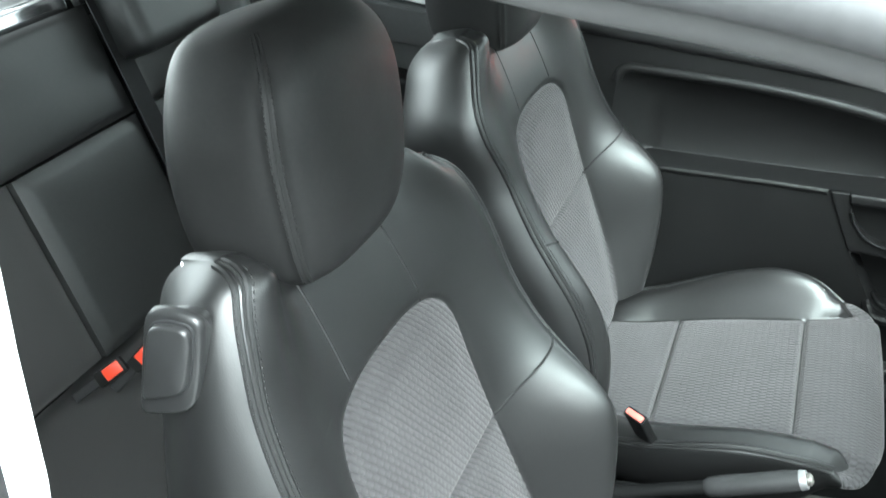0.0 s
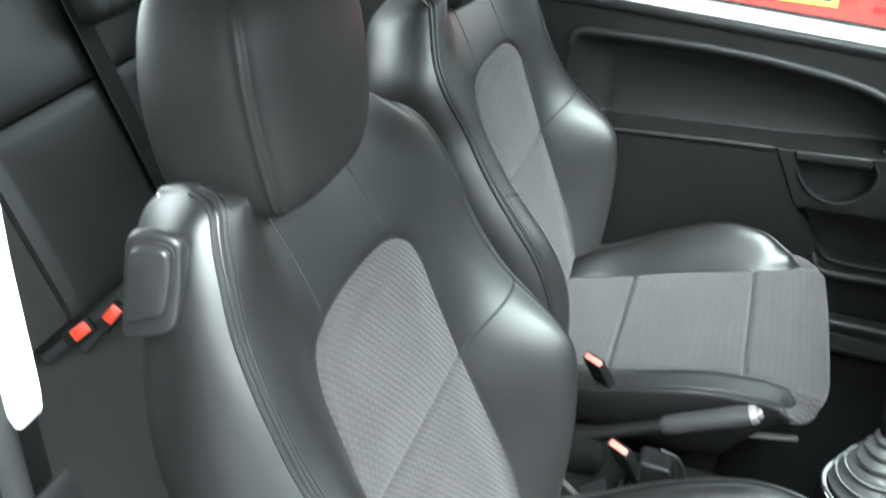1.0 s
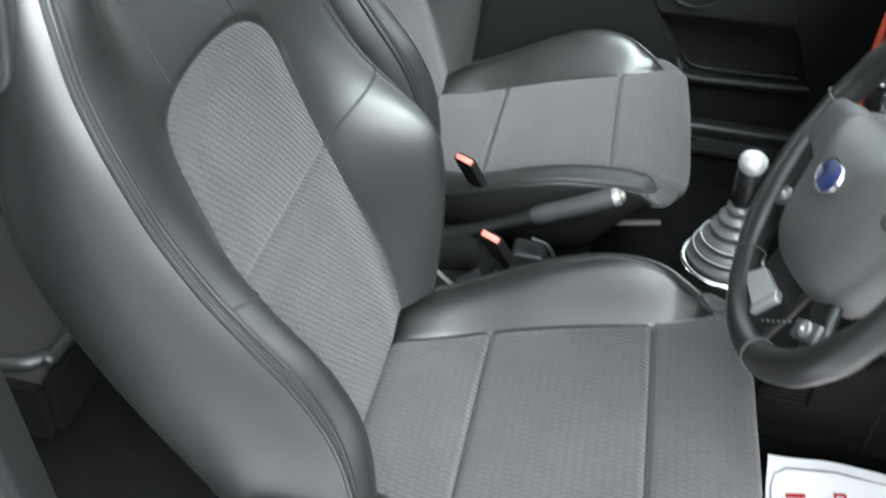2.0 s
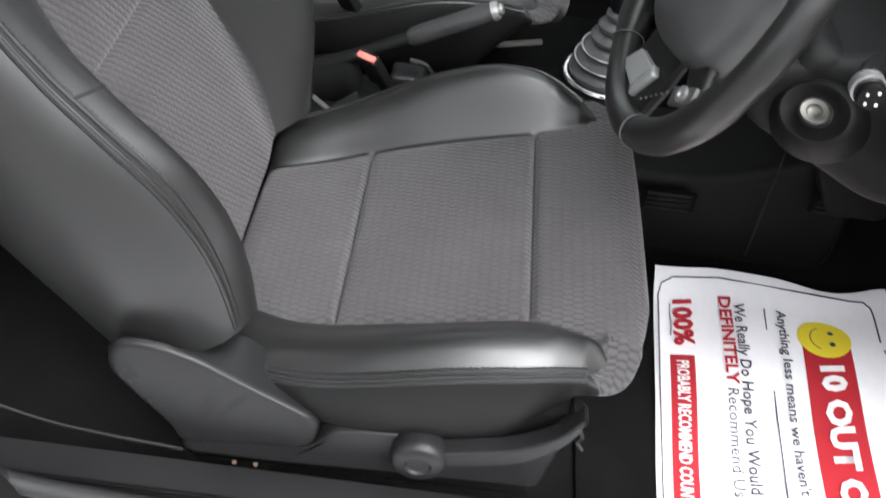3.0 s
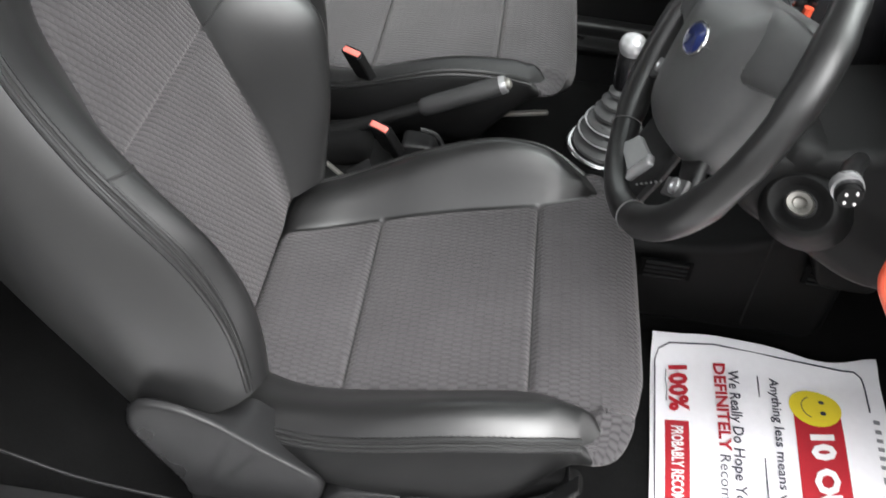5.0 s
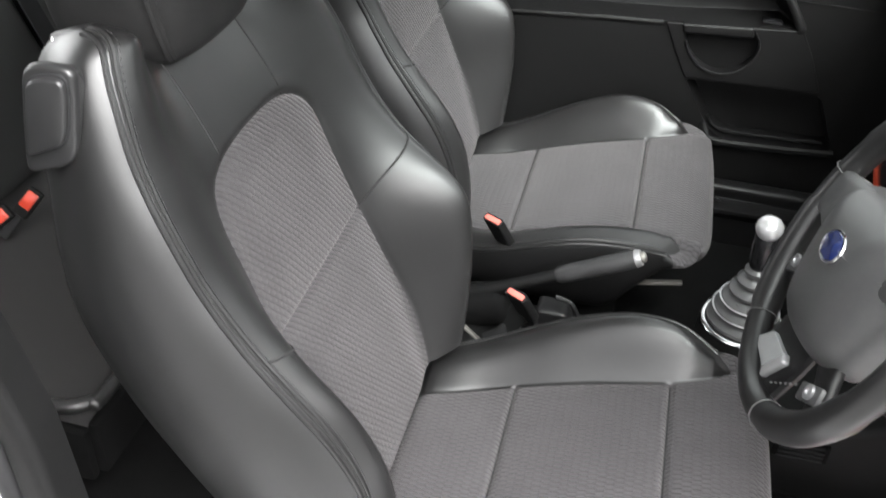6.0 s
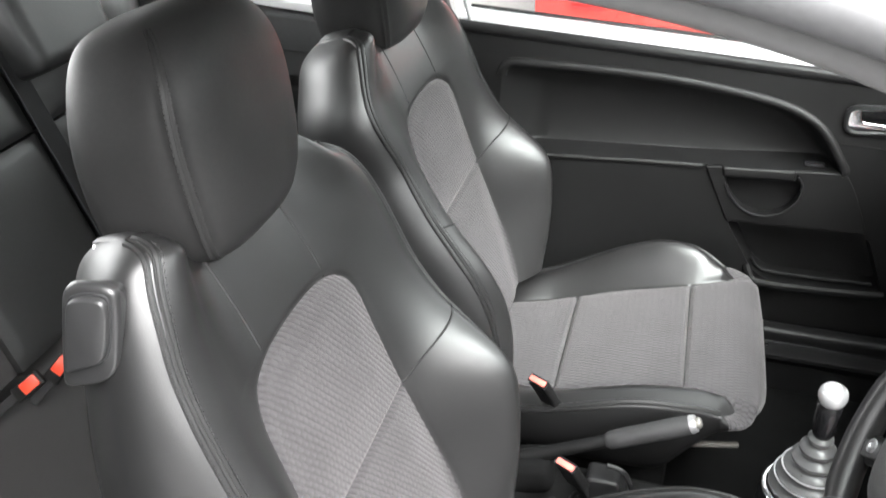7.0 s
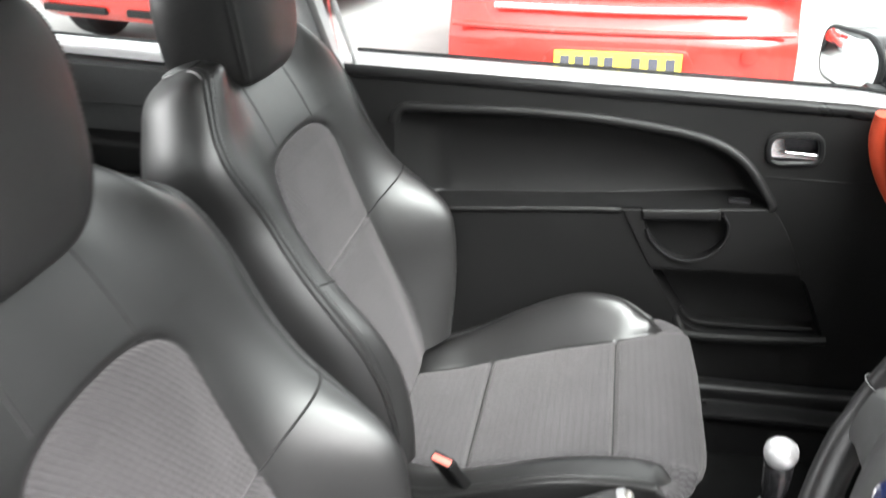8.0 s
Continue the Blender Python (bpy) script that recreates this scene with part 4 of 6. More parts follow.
    for s in (-0.19, 0.19):
        part("runner", box(0.42, 0.04, 0.04, 0.006, at=(0.04 - o.x, s, 0.332 - o.z)), PLASTIC_GREY, parent, "steel seat runner")



seat_r = thing("front_seat", SEAT_R, "driver's sports seat in black leather with grey ribbed cloth inserts", "car seat", "front seats")
backrest(seat_r)
head_restraint(seat_r)
cushion(seat_r)
UB, NB = axes(20)
HUMP = (0.022, 0.005)
INSERT_TOP = 0.092
BACK_O = Vector((0.008, 0, -0.008))
INNER_WIDE = True
DEEPER = -0.004
CUSH_CREST = 0.12
SHOULDER_SET = 0.008
HEAD_V = 0.708
seat_l = thing("front_seat", SEAT_L, "passenger sports seat in black leather with grey ribbed cloth inserts", "car seat", "front seats")
backrest(seat_l)
head_restraint(seat_l)
cushion(seat_l)
UB, NB = axes(22)


def driver_side_parts(p):
    o = SEAT_R

    def loc(bm):
        bmesh.ops.translate(bm, vec=-o, verts=bm.verts)
        return bm
    face = [(-0.216, 0.570), (-0.205, 0.585), (-0.188, 0.590), (-0.156, 0.587), (-0.119, 0.5715), (-0.092, 0.553), (-0.065, 0.5345), (-0.025, 0.510), (-0.0045, 0.496), (0.002, 0.482), (-0.003, 0.452), (-0.014, 0.439), (-0.158, 0.425), (-0.1605, 0.4465), (-0.1946, 0.4995), (-0.2186, 0.5415)]
    back = [(-0.221, 0.545), (-0.209, 0.552), (-0.189, 0.556), (-0.156, 0.540), (-0.127, 0.541), (-0.091, 0.553), (-0.063, 0.532), (-0.034, 0.502), (-0.010, 0.473), (-0.003, 0.455), (-0.003, 0.43), (-0.014, 0.418), (-0.158, 0.405), (-0.163, 0.425), (-0.198, 0.478), (-0.222, 0.52)]
    part("recliner_cover", loc(moulded(face, back, -0.614, -0.575)), PLASTIC_GREY, p, "dark grey recliner cover", sharp=60)
    face = [(-0.158, 0.4295), (-0.072, 0.433), (-0.010, 0.437), (0.003, 0.456), (0.018, 0.473), (0.051, 0.479), (0.087, 0.482), (0.14, 0.468), (0.21, 0.480), (0.25, 0.510), (0.270, 0.548), (0.266, 0.50), (0.250, 0.4095), (0.085, 0.406), (-0.061, 0.398), (-0.158, 0.3985)]
    back = [(-0.158, 0.4295), (-0.072, 0.433), (-0.010, 0.440), (0.003, 0.470), (0.018, 0.479), (0.051, 0.472), (0.087, 0.462), (0.14, 0.455), (0.21, 0.470), (0.25, 0.500), (0.270, 0.540), (0.266, 0.50), (0.250, 0.40), (0.085, 0.39), (-0.061, 0.385), (-0.158, 0.385)]
    part("rail_cover", loc(moulded(face, back, -0.610, -0.575, 0.008)), PLASTIC_GREY, p, "dark grey side cover", sharp=60)
    for x, lab in ((-0.10, "bare runner bolt"), (-0.075, "rusty runner bolt")):
        part("runner_bolt", loc(xf(lathe([(0.0, 0.0), (0.003, 0.0), (0.0027, 0.002), (0.0, 0.0024)], 12), Matrix.Translation((x, -0.602, 0.378)) @ pose(0, 0, 0, 60, 0, 0))), RUST, p, lab)
    part("valance", loc(prism(rounded([(0.05, 0.43), (0.20, 0.445), (0.262, 0.475), (0.292, 0.512), (0.278, 0.535), (0.05, 0.50)], 0.012), -0.592, -0.572, bevel=0.008)), CARPET, p, "black cover under the cushion")
    part("height_lever", loc(prism(rounded([(0.13, 0.452), (0.218, 0.4725), (0.259, 0.512), (0.2735, 0.545), (0.2745, 0.570), (0.251, 0.529), (0.209, 0.4985), (0.13, 0.477)], [0.005, 0.03, 0.03, 0.01, 0.004, 0.03, 0.03, 0.005]), -0.626, -0.606, bevel=0.0035)), PLASTIC_GREY, p, "dark grey height lever")
    part("adjuster_knob", loc(xf(lathe([(0.0, 0.0), (0.0305, 0.0), (0.0315, 0.014), (0.030, 0.021), (0.025, 0.0255), (0.015, 0.0262), (0.0125, 0.0235), (0.0, 0.0235)], 36), Matrix.Translation((0.112, -0.608, 0.463)) @ pose(0, 0, 0, 90, 0, 0))), PLASTIC_GREY, p, "round black adjuster knob")
    part("strap_end", loc(tube(smooth_line([(0.276, -0.600, 0.520), (0.282, -0.602, 0.508), (0.279, -0.601, 0.496), (0.286, -0.603, 0.486)], 4), 0.0022, 6)), RUBBER, p, "loose black strap end")
    # tilt handle on the shoulder

    def shoulder(s, v, d):
        return UB * v + NB * d + Vector((0, s, 0))
    m = Matrix((NB, Vector((0, 1, 0)), UB)).transposed().to_4x4()
    pod = [(-0.407, 1.142), (-0.388, 1.149), (-0.3570, 1.148), (-0.3620, 1.107), (-0.3705, 1.064), (-0.384, 1.049), (-0.426, 1.034), (-0.417, 1.090)]
    root = [(-0.411, 1.105), (-0.392, 1.112), (-0.3690, 1.122), (-0.3740, 1.09), (-0.3810, 1.058), (-0.394, 1.043), (-0.430, 1.028), (-0.421, 1.070)]
    bez = part("handle_bezel", loc(moulded(pod, root, -0.583, -0.548, 0.012)), HANDLE, p, "dark grey handle surround", sharp=60)
    lid = [(-0.4005, 1.133), (-0.384, 1.1395), (-0.3655, 1.140), (-0.3645, 1.125), (-0.3715, 1.0905), (-0.3790, 1.075), (-0.4155, 1.0575), (-0.408, 1.098)]
    # Dark plate behind the lid; the gap's shade is drawn by its colour.
    part("handle_shadow_gap", loc(prism(rounded(shrink(lid, -0.07), 0.008), -0.5845, -0.577, bevel=0.001)), RUBBER, bez, "dark plate standing in for the shadow gap round the handle")
    part("seat_tag", xf(box(0.002, 0.007, 0.0055, 0.0005, 1), Matrix.Translation(shoulder(-0.150, 0.6715, -0.060)) @ m @ pose(0, 0, 0, 12, 20, 8)), PAPER, p, "small white sewn-in label")
    part("tilt_handle", loc(moulded(lid, lid, -0.5905, -0.579, 0.007)), HANDLE, bez, "black tilt handle", sharp=60)


driver_side_parts(seat_r)


# ---- belt buckles between the seats ----
def buckle(loc, label, button):
    """Short buckle whose press button looks up at the end."""
    t = thing("seat_belt_buckle", loc, label, "belt buckle", "front belt buckles")
    z = Vector((-0.30, -0.42, 0.86)).normalized()
    x = (Vector((0.86, -0.30, -0.28)) - z * Vector((0.86, -0.30, -0.28)).dot(z)).normalized()
    m = Matrix((x, z.cross(x), z)).transposed().to_4x4()
    part("housing", xf(box(0.036, 0.0155, 0.07, 0.004, 3, at=(0, 0, -0.036)), m), PLASTIC, t)
    part("release_button", xf(box(0.031, 0.0100, 0.006, 0.0025, 2, at=(0.001, -0.0012, 0.0018)), m), button, t, "red release button")
    part("bezel", xf(box(0.0355, 0.0148, 0.004, 0.0018, 2, at=(0, 0, -0.0005)), m), GLOSS_BLACK, t, "black button surround")
    part("stalk", xf(box(0.02, 0.01, 0.10, 0.003, 2, at=(0, 0, -0.11)), m), RUBBER, t, "black stalk")
    return t


buckle((-0.030, -0.056, 0.588), "black belt buckle with a worn red button by the driver's seat", BUCKLE_WORN)
buckle((-0.098, 0.085, 0.622), "black belt buckle with a worn red button by the passenger seat", BUCKLE_WORN)

# ---- centre tunnel, handbrake, gear lever ----
tun = thing("centre_console", (0, 0, 0), "black plastic console along the tunnel between the seats", "console")
part("tunnel", prism(rounded([(-0.62, 0.30), (-0.62, 0.46), (-0.2, 0.465), (0.2, 0.455), (0.5, 0.47), (0.72, 0.56), (0.72, 0.30)], 0.04), -0.085, 0.085, bevel=0.02), PLASTIC, tun)
part("tray", xf(box(0.18, 0.10, 0.03, 0.01, 3), Matrix.Translation((0.08, 0.0, 0.475))), PLASTIC, tun, "shallow tray")
part("belt_tab", xf(box(0.04, 0.024, 0.005, 0.002, 2), Matrix.Translation((-0.052, -0.092, 0.53)) @ pose(0, 0, 0, 0, -30, 20)), PLASTIC_GREY, tun, "worn plastic tab")
part("cup_ring", xf(tube([(0.038 * math.cos(a), 0.038 * math.sin(a), 0) for a in [k * math.pi / 12 for k in range(24)]], 0.004, 8, True), Matrix.Translation((0.02, -0.035, 0.497))), PLASTIC_GREY, tun, "cup holder ring")
part("clip", xf(box(0.056, 0.010, 0.004, 0.0015, 2), Matrix.Translation((-0.080, -0.098, 0.522)) @ pose(0, 0, 0, 0, 45, 10)), WORN_STEEL, tun, "bare metal anchor tab")
part("slider_rail", xf(box(0.075, 0.010, 0.007, 0.003), Matrix.Translation((0.19, 0.125, 0.528)) @ pose(0, 0, 0, 0, -12, 0)), WORN_STEEL, tun, "bright seat rail edge")
part("tray_lip", tube(smooth_line([(0.028, -0.012, 0.562), (0.052, -0.012, 0.556), (0.066, -0.016, 0.538), (0.070, -0.018, 0.522)], 5), 0.004, 8), PLASTIC_GREY, tun, "curved tray lip")
part("tray_wall", prism(rounded([(0.0, 0.49), (0.0, 0.535), (0.05, 0.535), (0.064, 0.49)], 0.01), -0.02, 0.02, bevel=0.006), PLASTIC_GREY, tun, "small console tray")

hb = thing("handbrake", (-0.10, 0.03, 0.50), "black handbrake lever with a chrome release button", "handbrake")
h0, h1 = Vector((-0.02, 0, 0.0)), Vector((0.252, 0.003, 0.138))
part("lever", tube([h0, h0.lerp(h1, 0.25), h0.lerp(h1, 0.55)], [0.014, 0.011, 0.010], 12), PLASTIC, hb)
part("grip", tube([h0.lerp(h1, f) for f in (0.52, 0.54, 0.6, 0.75, 0.9, 0.955)], [0.010, 0.0140, 0.0152, 0.0150, 0.0156, 0.014], 16), GRIP, hb, "dark grey leather grip")
part("collar", tube([h0.lerp(h1, f) for f in (0.95, 0.96, 0.985)], [0.0135, 0.0145, 0.013], 16), SILVER, hb, "chrome collar")
part("release_button", tube([h0.lerp(h1, f) for f in (0.98, 1.0, 1.01)], [0.009, 0.009, 0.006], 12), WORN_STEEL, hb, "chrome push button")
part("gaiter", xf(box(0.14, 0.07, 0.06, 0.025, 4), Matrix.Translation((-0.02, 0, -0.02)) @ pose(0, 0, 0, 0, -15, 0)), CARPET, hb, "black gaiter")

gl = thing("gear_lever", (0.319, 0.025, 0.550), "gear lever with a ribbed grey gaiter and chrome ball knob", "gear lever")
axis = Vector((-0.002, -0.009, 0.21))
gm = axis.to_track_quat("Z", "Y").to_matrix().to_4x4() @ Matrix.Diagonal((0.90, 0.90, 0.77, 1.0))
prof = []
for k in range(6):
    r0, z0 = 0.062 - 0.0085 * k, 0.012 + 0.024 * k
    prof += [(r0 - 0.007, z0), (r0, z0 + 0.005), (r0 + 0.0005, z0 + 0.012), (r0 - 0.004, z0 + 0.018), (r0 - 0.012, z0 + 0.022)]
part("gaiter", xf(lathe([(0.06, 0.0)] + prof + [(0.012, 0.158)], 32), gm), BELLOWS, gl, "ribbed grey gaiter")
part("gaiter_plinth", xf(lathe([(0.075, -0.09), (0.073, 0.0), (0.070, 0.004), (0.02, 0.004)], 32), gm), PLASTIC, gl, "black plinth under the gaiter")
part("base_ring", xf(tube([(0.066 * math.cos(a), 0.066 * math.sin(a), 0.008) for a in [k * math.pi / 20 for k in range(40)]], 0.0065, 10, True), gm), CHROME, gl, "chrome base ring")
for k in (1, 2):
    part("gaiter_ring", xf(tube([((0.0645 - 0.0085 * k) * math.cos(a), (0.0645 - 0.0085 * k) * math.sin(a), 0.0225 + 0.024 * k) for a in [q * math.pi / 20 for q in range(40)]], 0.0016, 6, True), gm), SILVER, gl, "pale gaiter ring")
part("stem", xf(lathe([(0.014, 0.15), (0.017, 0.16), (0.019, 0.20), (0.0195, 0.225), (0.017, 0.232)], 20), gm), GLOSS_BLACK, gl, "gloss black stem")
part("knob", xf(lathe([(0.0155, 0.226), (0.0195, 0.232), (0.0222, 0.241), (0.0225, 0.248), (0.0205, 0.257), (0.015, 0.264), (0.007, 0.267), (0.001, 0.2676)], 24), gm), KNOB_SATIN, gl, "chrome ball knob")

# ---- steering wheel and column ----
WC = Vector((0.352, -0.336, 0.931))
TW = radians(22.5)
wx, wy, wz = Vector((0, -1, 0)), Vector((math.sin(TW), 0, math.cos(TW))), Vector((-math.cos(TW), 0, math.sin(TW)))
WM = Matrix((wx, wy, wz)).transposed().to_4x4()
WT = WM @ Matrix.Rotation(radians(17), 4, "Z")
sw = thing("steering_wheel", WC, "black leather steering wheel with silver spoke trim", "steering wheel")
RW = 0.1846
ring = [(RW * math.cos(a), RW * math.sin(a), 0) for a in [k * 2 * math.pi / 72 for k in range(72)]]
thick = [0.0185 if (abs(((k * 5) % 360) - 215) < 22 or abs(((k * 5) % 360) - 325) < 22 or abs(((k * 5) % 360) - 150) < 12 or abs(((k * 5) % 360) - 30) < 12) else 0.0165 for k in range(72)]
part("rim", xf(tube(ring, thick, 14, True), WM), LEATHER, sw, "black leather rim")
for ang in (177, 242, 298):
    a = radians(ang)
    part("rim_seam", xf(tube([((RW + 0.0182 * math.cos(q)) * math.cos(a), (RW + 0.0182 * math.cos(q)) * math.sin(a), 0.0182 * math.sin(q)) for q in [k * math.pi / 9 for k in range(18)]], 0.0008, 6, True), WM), STITCH, sw, "pale stitched seam")


def spoke_bar(name, line, half, thick, mat, parent, label, m=WM):
    """A flat bar of changing width along (x, y, z) points in the wheel's plane."""
    rings = []
    for i, (x, y, z) in enumerate(line):
        a, b = line[max(i - 1, 0)], line[min(i + 1, len(line) - 1)]
        t = Vector((b[0] - a[0], b[1] - a[1], 0)).normalized()
        n = Vector((-t.y, t.x, 0))
        h = half[i]
        rings.append([Vector((x, y, z)) + n * (h * math.copysign(abs(math.cos(q)) ** 0.5, math.cos(q))) + Vector((0, 0, thick * math.copysign(abs(math.sin(q)) ** 0.6, math.sin(q)))) for q in [k * math.pi / 8 for k in range(16)]])
    return part(name, xf(loft(rings), m), mat, parent, label)


for k in (-1, 1):
    spoke_bar("spoke", [(0.04 * k, 0.028, 0.0), (0.09 * k, 0.033, 0.010), (0.120 * k, 0.035, 0.007), (0.150 * k, 0.036, 0.002), (0.180 * k, 0.037, -0.002)], [0.040, 0.038, 0.034, 0.030, 0.032], 0.012, WHEEL_PAD, sw, "broad upper spoke", WT)
    arm = spoke_bar("spoke", [(0.05 * k, -0.05, -0.012), (0.10 * k, -0.085, -0.014), (0.152 * k, -0.118, -0.008)], [0.030, 0.016, 0.020], 0.008, PLASTIC_GREY, sw, "slim lower spoke")
    part("switch_plate", xf(box(0.046, 0.020, 0.006, 0.0025, 2), WM @ Matrix.Translation((0.113 * k, -0.093, 0.0)) @ pose(0, 0, 0, 0, 0, 36 * -k if k < 0 else 36)), BELLOWS, arm, "grey switch plate")
    part("screw", xf(lathe([(0.0, 0.0), (0.0085, 0.0), (0.0085, 0.003), (0.004, 0.0035), (0.003, 0.0015), (0.0, 0.0015)], 18), WM @ Matrix.Translation((0.115 * k, -0.090, 0.003))), SILVER, arm, "silver screw cap")
low_spoke = spoke_bar("spoke", [(0.0, -0.07, -0.004), (0.0, -0.12, -0.010), (0.0, -0.155, -0.010), (0.0, -0.178, -0.006)], [0.062, 0.056, 0.054, 0.062], 0.009, PLASTIC_GREY, sw, "dark lower spoke")
FLAT = WM @ Matrix(((1, 0, 0, 0), (0, 0, 1, 0), (0, -1, 0, 0), (0, 0, 0, 1)))
part("spoke_panel", xf(prism(rounded([(-0.051, -0.170), (-0.028, -0.136), (0.026, -0.123), (0.015, -0.161)], 0.004), -0.005, 0.003, bevel=0.0015), FLAT), SILVER_MATT, low_spoke, "silver spoke panel")
part("spoke_bar", xf(box(0.014, 0.045, 0.010, 0.004, 3), WM @ Matrix.Translation((0.0275, -0.141, 0.003)) @ pose(0, 0, 0, 0, 0, -21)), KNOB_SATIN, low_spoke, "bright spoke bar")
for k in range(6):
    part("spoke_mark", xf(box(0.0035, 0.0022, 0.002, 0.0004, 1), WM @ Matrix.Translation((0.046 + 0.0075 * k, -0.150 + 0.0078 * k, 0.002)) @ pose(0, 0, 0, 0, 0, 45)), STITCH, low_spoke, "small grey mark")
hub = rounded([(-0.122, 0.030), (-0.108, 0.075), (0.112, 0.075), (0.124, 0.028), (0.102, -0.055), (0.064, -0.105), (-0.064, -0.105), (-0.102, -0.055)], [0.04, 0.03, 0.03, 0.04, 0.05, 0.05, 0.05, 0.05], 7)
part("airbag_pad", xf(loft([[(x, y, z) for x, y in shrink(hub, q)] for q, z in ((0.0, -0.035), (0.0, -0.012), (0.02, -0.002), (0.06, 0.007), (0.13, 0.016), (0.24, 0.025), (0.38, 0.031), (0.55, 0.035), (0.75, 0.0368), (0.92, 0.037))]), WT), WHEEL_PAD, sw, "dark grey domed centre pad")
for x0, x1 in ((-0.031, -0.088), (0.031, 0.098)):
    part("pad_seam", xf(tube([(x0, 0.004, 0.0362), ((x0 + x1) / 2, 0.006, 0.0322), (x1, 0.010, 0.0205)], 0.0012, 6), WT), STITCH, sw, "split line of the pad")
badge = part("badge", xf(lathe([(0.0, 0.0), (0.026, 0.0), (0.027, 0.002), (0.024, 0.004), (0.0, 0.0045)], 32), WT @ Matrix.Translation((0, 0.004, 0.0365)) @ Matrix.Diagonal((1, 0.62, 1, 1))), BLUE, sw, "blue oval badge")
part("badge_rim", xf(tube([(0.027 * math.cos(a), 0.0168 * math.sin(a), 0.002) for a in [k * math.pi / 16 for k in range(32)]], 0.0018, 6, True), WT @ Matrix.Translation((0, 0.004, 0.0365))), CHROME, badge, "chrome rim")

col = thing("steering_column", (0.40, -0.362, 0.86), "black plastic steering column shroud with stalk and ignition lock", "steering column")
part("shroud", xf(box(0.10, 0.10, 0.22, 0.03, 4), WM @ Matrix.Translation((-0.012, -0.01, -0.13))), PLASTIC, col)
LM = Matrix.Translation((0.048, -0.066, -0.027)) @ Vector((-0.42, -0.62, 0.62)).to_track_quat("Z", "Y").to_matrix().to_4x4() @ Matrix.Diagonal((0.72, 0.60, 0.76, 1.0))
ig = part("lock_housing", xf(lathe([(0.0, -0.06), (0.070, -0.06), (0.064, -0.030), (0.056, -0.012), (0.050, -0.005), (0.046, -0.0035), (0.042, -0.005), (0.034, -0.011), (0.028, -0.014), (0.0, -0.015)], 40), LM), PLASTIC, col, "black lock housing")
part("lock_ring", xf(lathe([(0.0, -0.008), (0.0205, -0.008), (0.0205, 0.004), (0.018, 0.007), (0.011, 0.005), (0.0095, -0.002), (0.005, -0.004), (0.0, -0.004)], 28), LM), WORN_STEEL, ig, "worn steel ignition barrel")
part("lock_groove", xf(tube([(0.0225 * math.cos(a), 0.0225 * math.sin(a), -0.0065) for a in [k * math.pi / 14 for k in range(28)]], 0.0016, 6, True), LM), RUBBER, ig, "dark groove")
st = part("stalk", xf(tube([(0.03, 0.05, -0.01), (0.012, 0.02, 0.0), (0.004, 0.0, 0.0), (0.0, -0.022, 0.0)], [0.009, 0.010, 0.012, 0.0135], 16), Matrix.Translation((0.055, -0.118, 0.045))), PLASTIC_GREY, col, "worn grey column stalk")
part("stalk_band", xf(lathe([(0.0115, 0.0), (0.0150, 0.001), (0.0150, 0.010), (0.0115, 0.011)], 20), Matrix.Translation((0.0555, -0.122, 0.045)) @ pose(0, 0, 0, 90, 0, 0)), SILVER, st, "worn silver band")
part("stalk_cap", xf(lathe([(0.0, 0.0), (0.0125, 0.0), (0.0115, 0.005), (0.0, 0.006)], 20), Matrix.Translation((0.055, -0.140, 0.045)) @ pose(0, 0, 0, 90, 0, 0)), PLASTIC, st, "black end of the stalk")
for k, (a, b) in enumerate(((-0.008, 0.006), (0.006, 0.010), (0.008, -0.008), (-0.006, -0.008))):
    part("stalk_mark", xf(box(0.0024, 0.002, 0.0032, 0.0005, 1), Matrix.Translation((0.055 + a * 0.65, -0.1465, 0.045 + b * 0.65))), INK_WHITE, st, "white stalk symbol")

# ---- dashboard ----
dash = thing("dashboard", (0.0, 0.0, 0.0), "black dashboard with red trim and silver centre stack", "dashboard")
part("dash_top", prism(rounded([(0.55, 0.96), (0.60, 1.05), (1.05, 1.055), (1.05, 0.75), (0.66, 0.75), (0.58, 0.84)], 0.04), -0.69, 0.69, bevel=0.03), PLASTIC, dash)
part("lower_panel", prism(rounded([(0.385, 0.812), (0.40, 0.86), (0.62, 0.90), (0.84, 0.86), (0.84, 0.70), (0.61, 0.699), (0.5545, 0.703), (0.483, 0.744), (0.403, 0.7875)], [0.01, 0.02, 0.02, 0.02, 0.02, 0.05, 0.05, 0.02, 0.02]), -0.40, -0.22, bevel=0.02), PLASTIC, dash, "knee panel under the wheel")
part("glovebox", prism(rounded([(0.58, 0.80), (0.62, 0.86), (0.85, 0.82), (0.90, 0.56), (0.72, 0.56)], 0.03), 0.14, 0.69, bevel=0.02), PLASTIC_SOFT, dash, "glovebox lid")
cs = part("centre_panel", prism(rounded([(0.472, 0.78), (0.468, 0.90), (0.478, 1.01), (0.52, 1.03), (0.75, 1.02), (0.75, 0.70), (0.50, 0.70)], 0.02), -0.176, 0.176, bevel=0.012), GLOSS_BLACK, dash, "black centre panel with bright controls")
part("stack_foot", prism(rounded([(0.53, 0.71), (0.75, 0.71), (0.75, 0.45), (0.66, 0.45)], 0.02), -0.12, 0.12, bevel=0.01), PLASTIC, dash, "black lower stack")
for k in range(5):
    z = 0.888 + 0.021 * k
    part("bright_bar", box(0.012, 0.145 - 0.006 * k, 0.0085, 0.0035, 2, at=(0.466, -0.075 + 0.004 * k, z)), CHROME if k % 2 else SILVER, cs, "bright control strip")
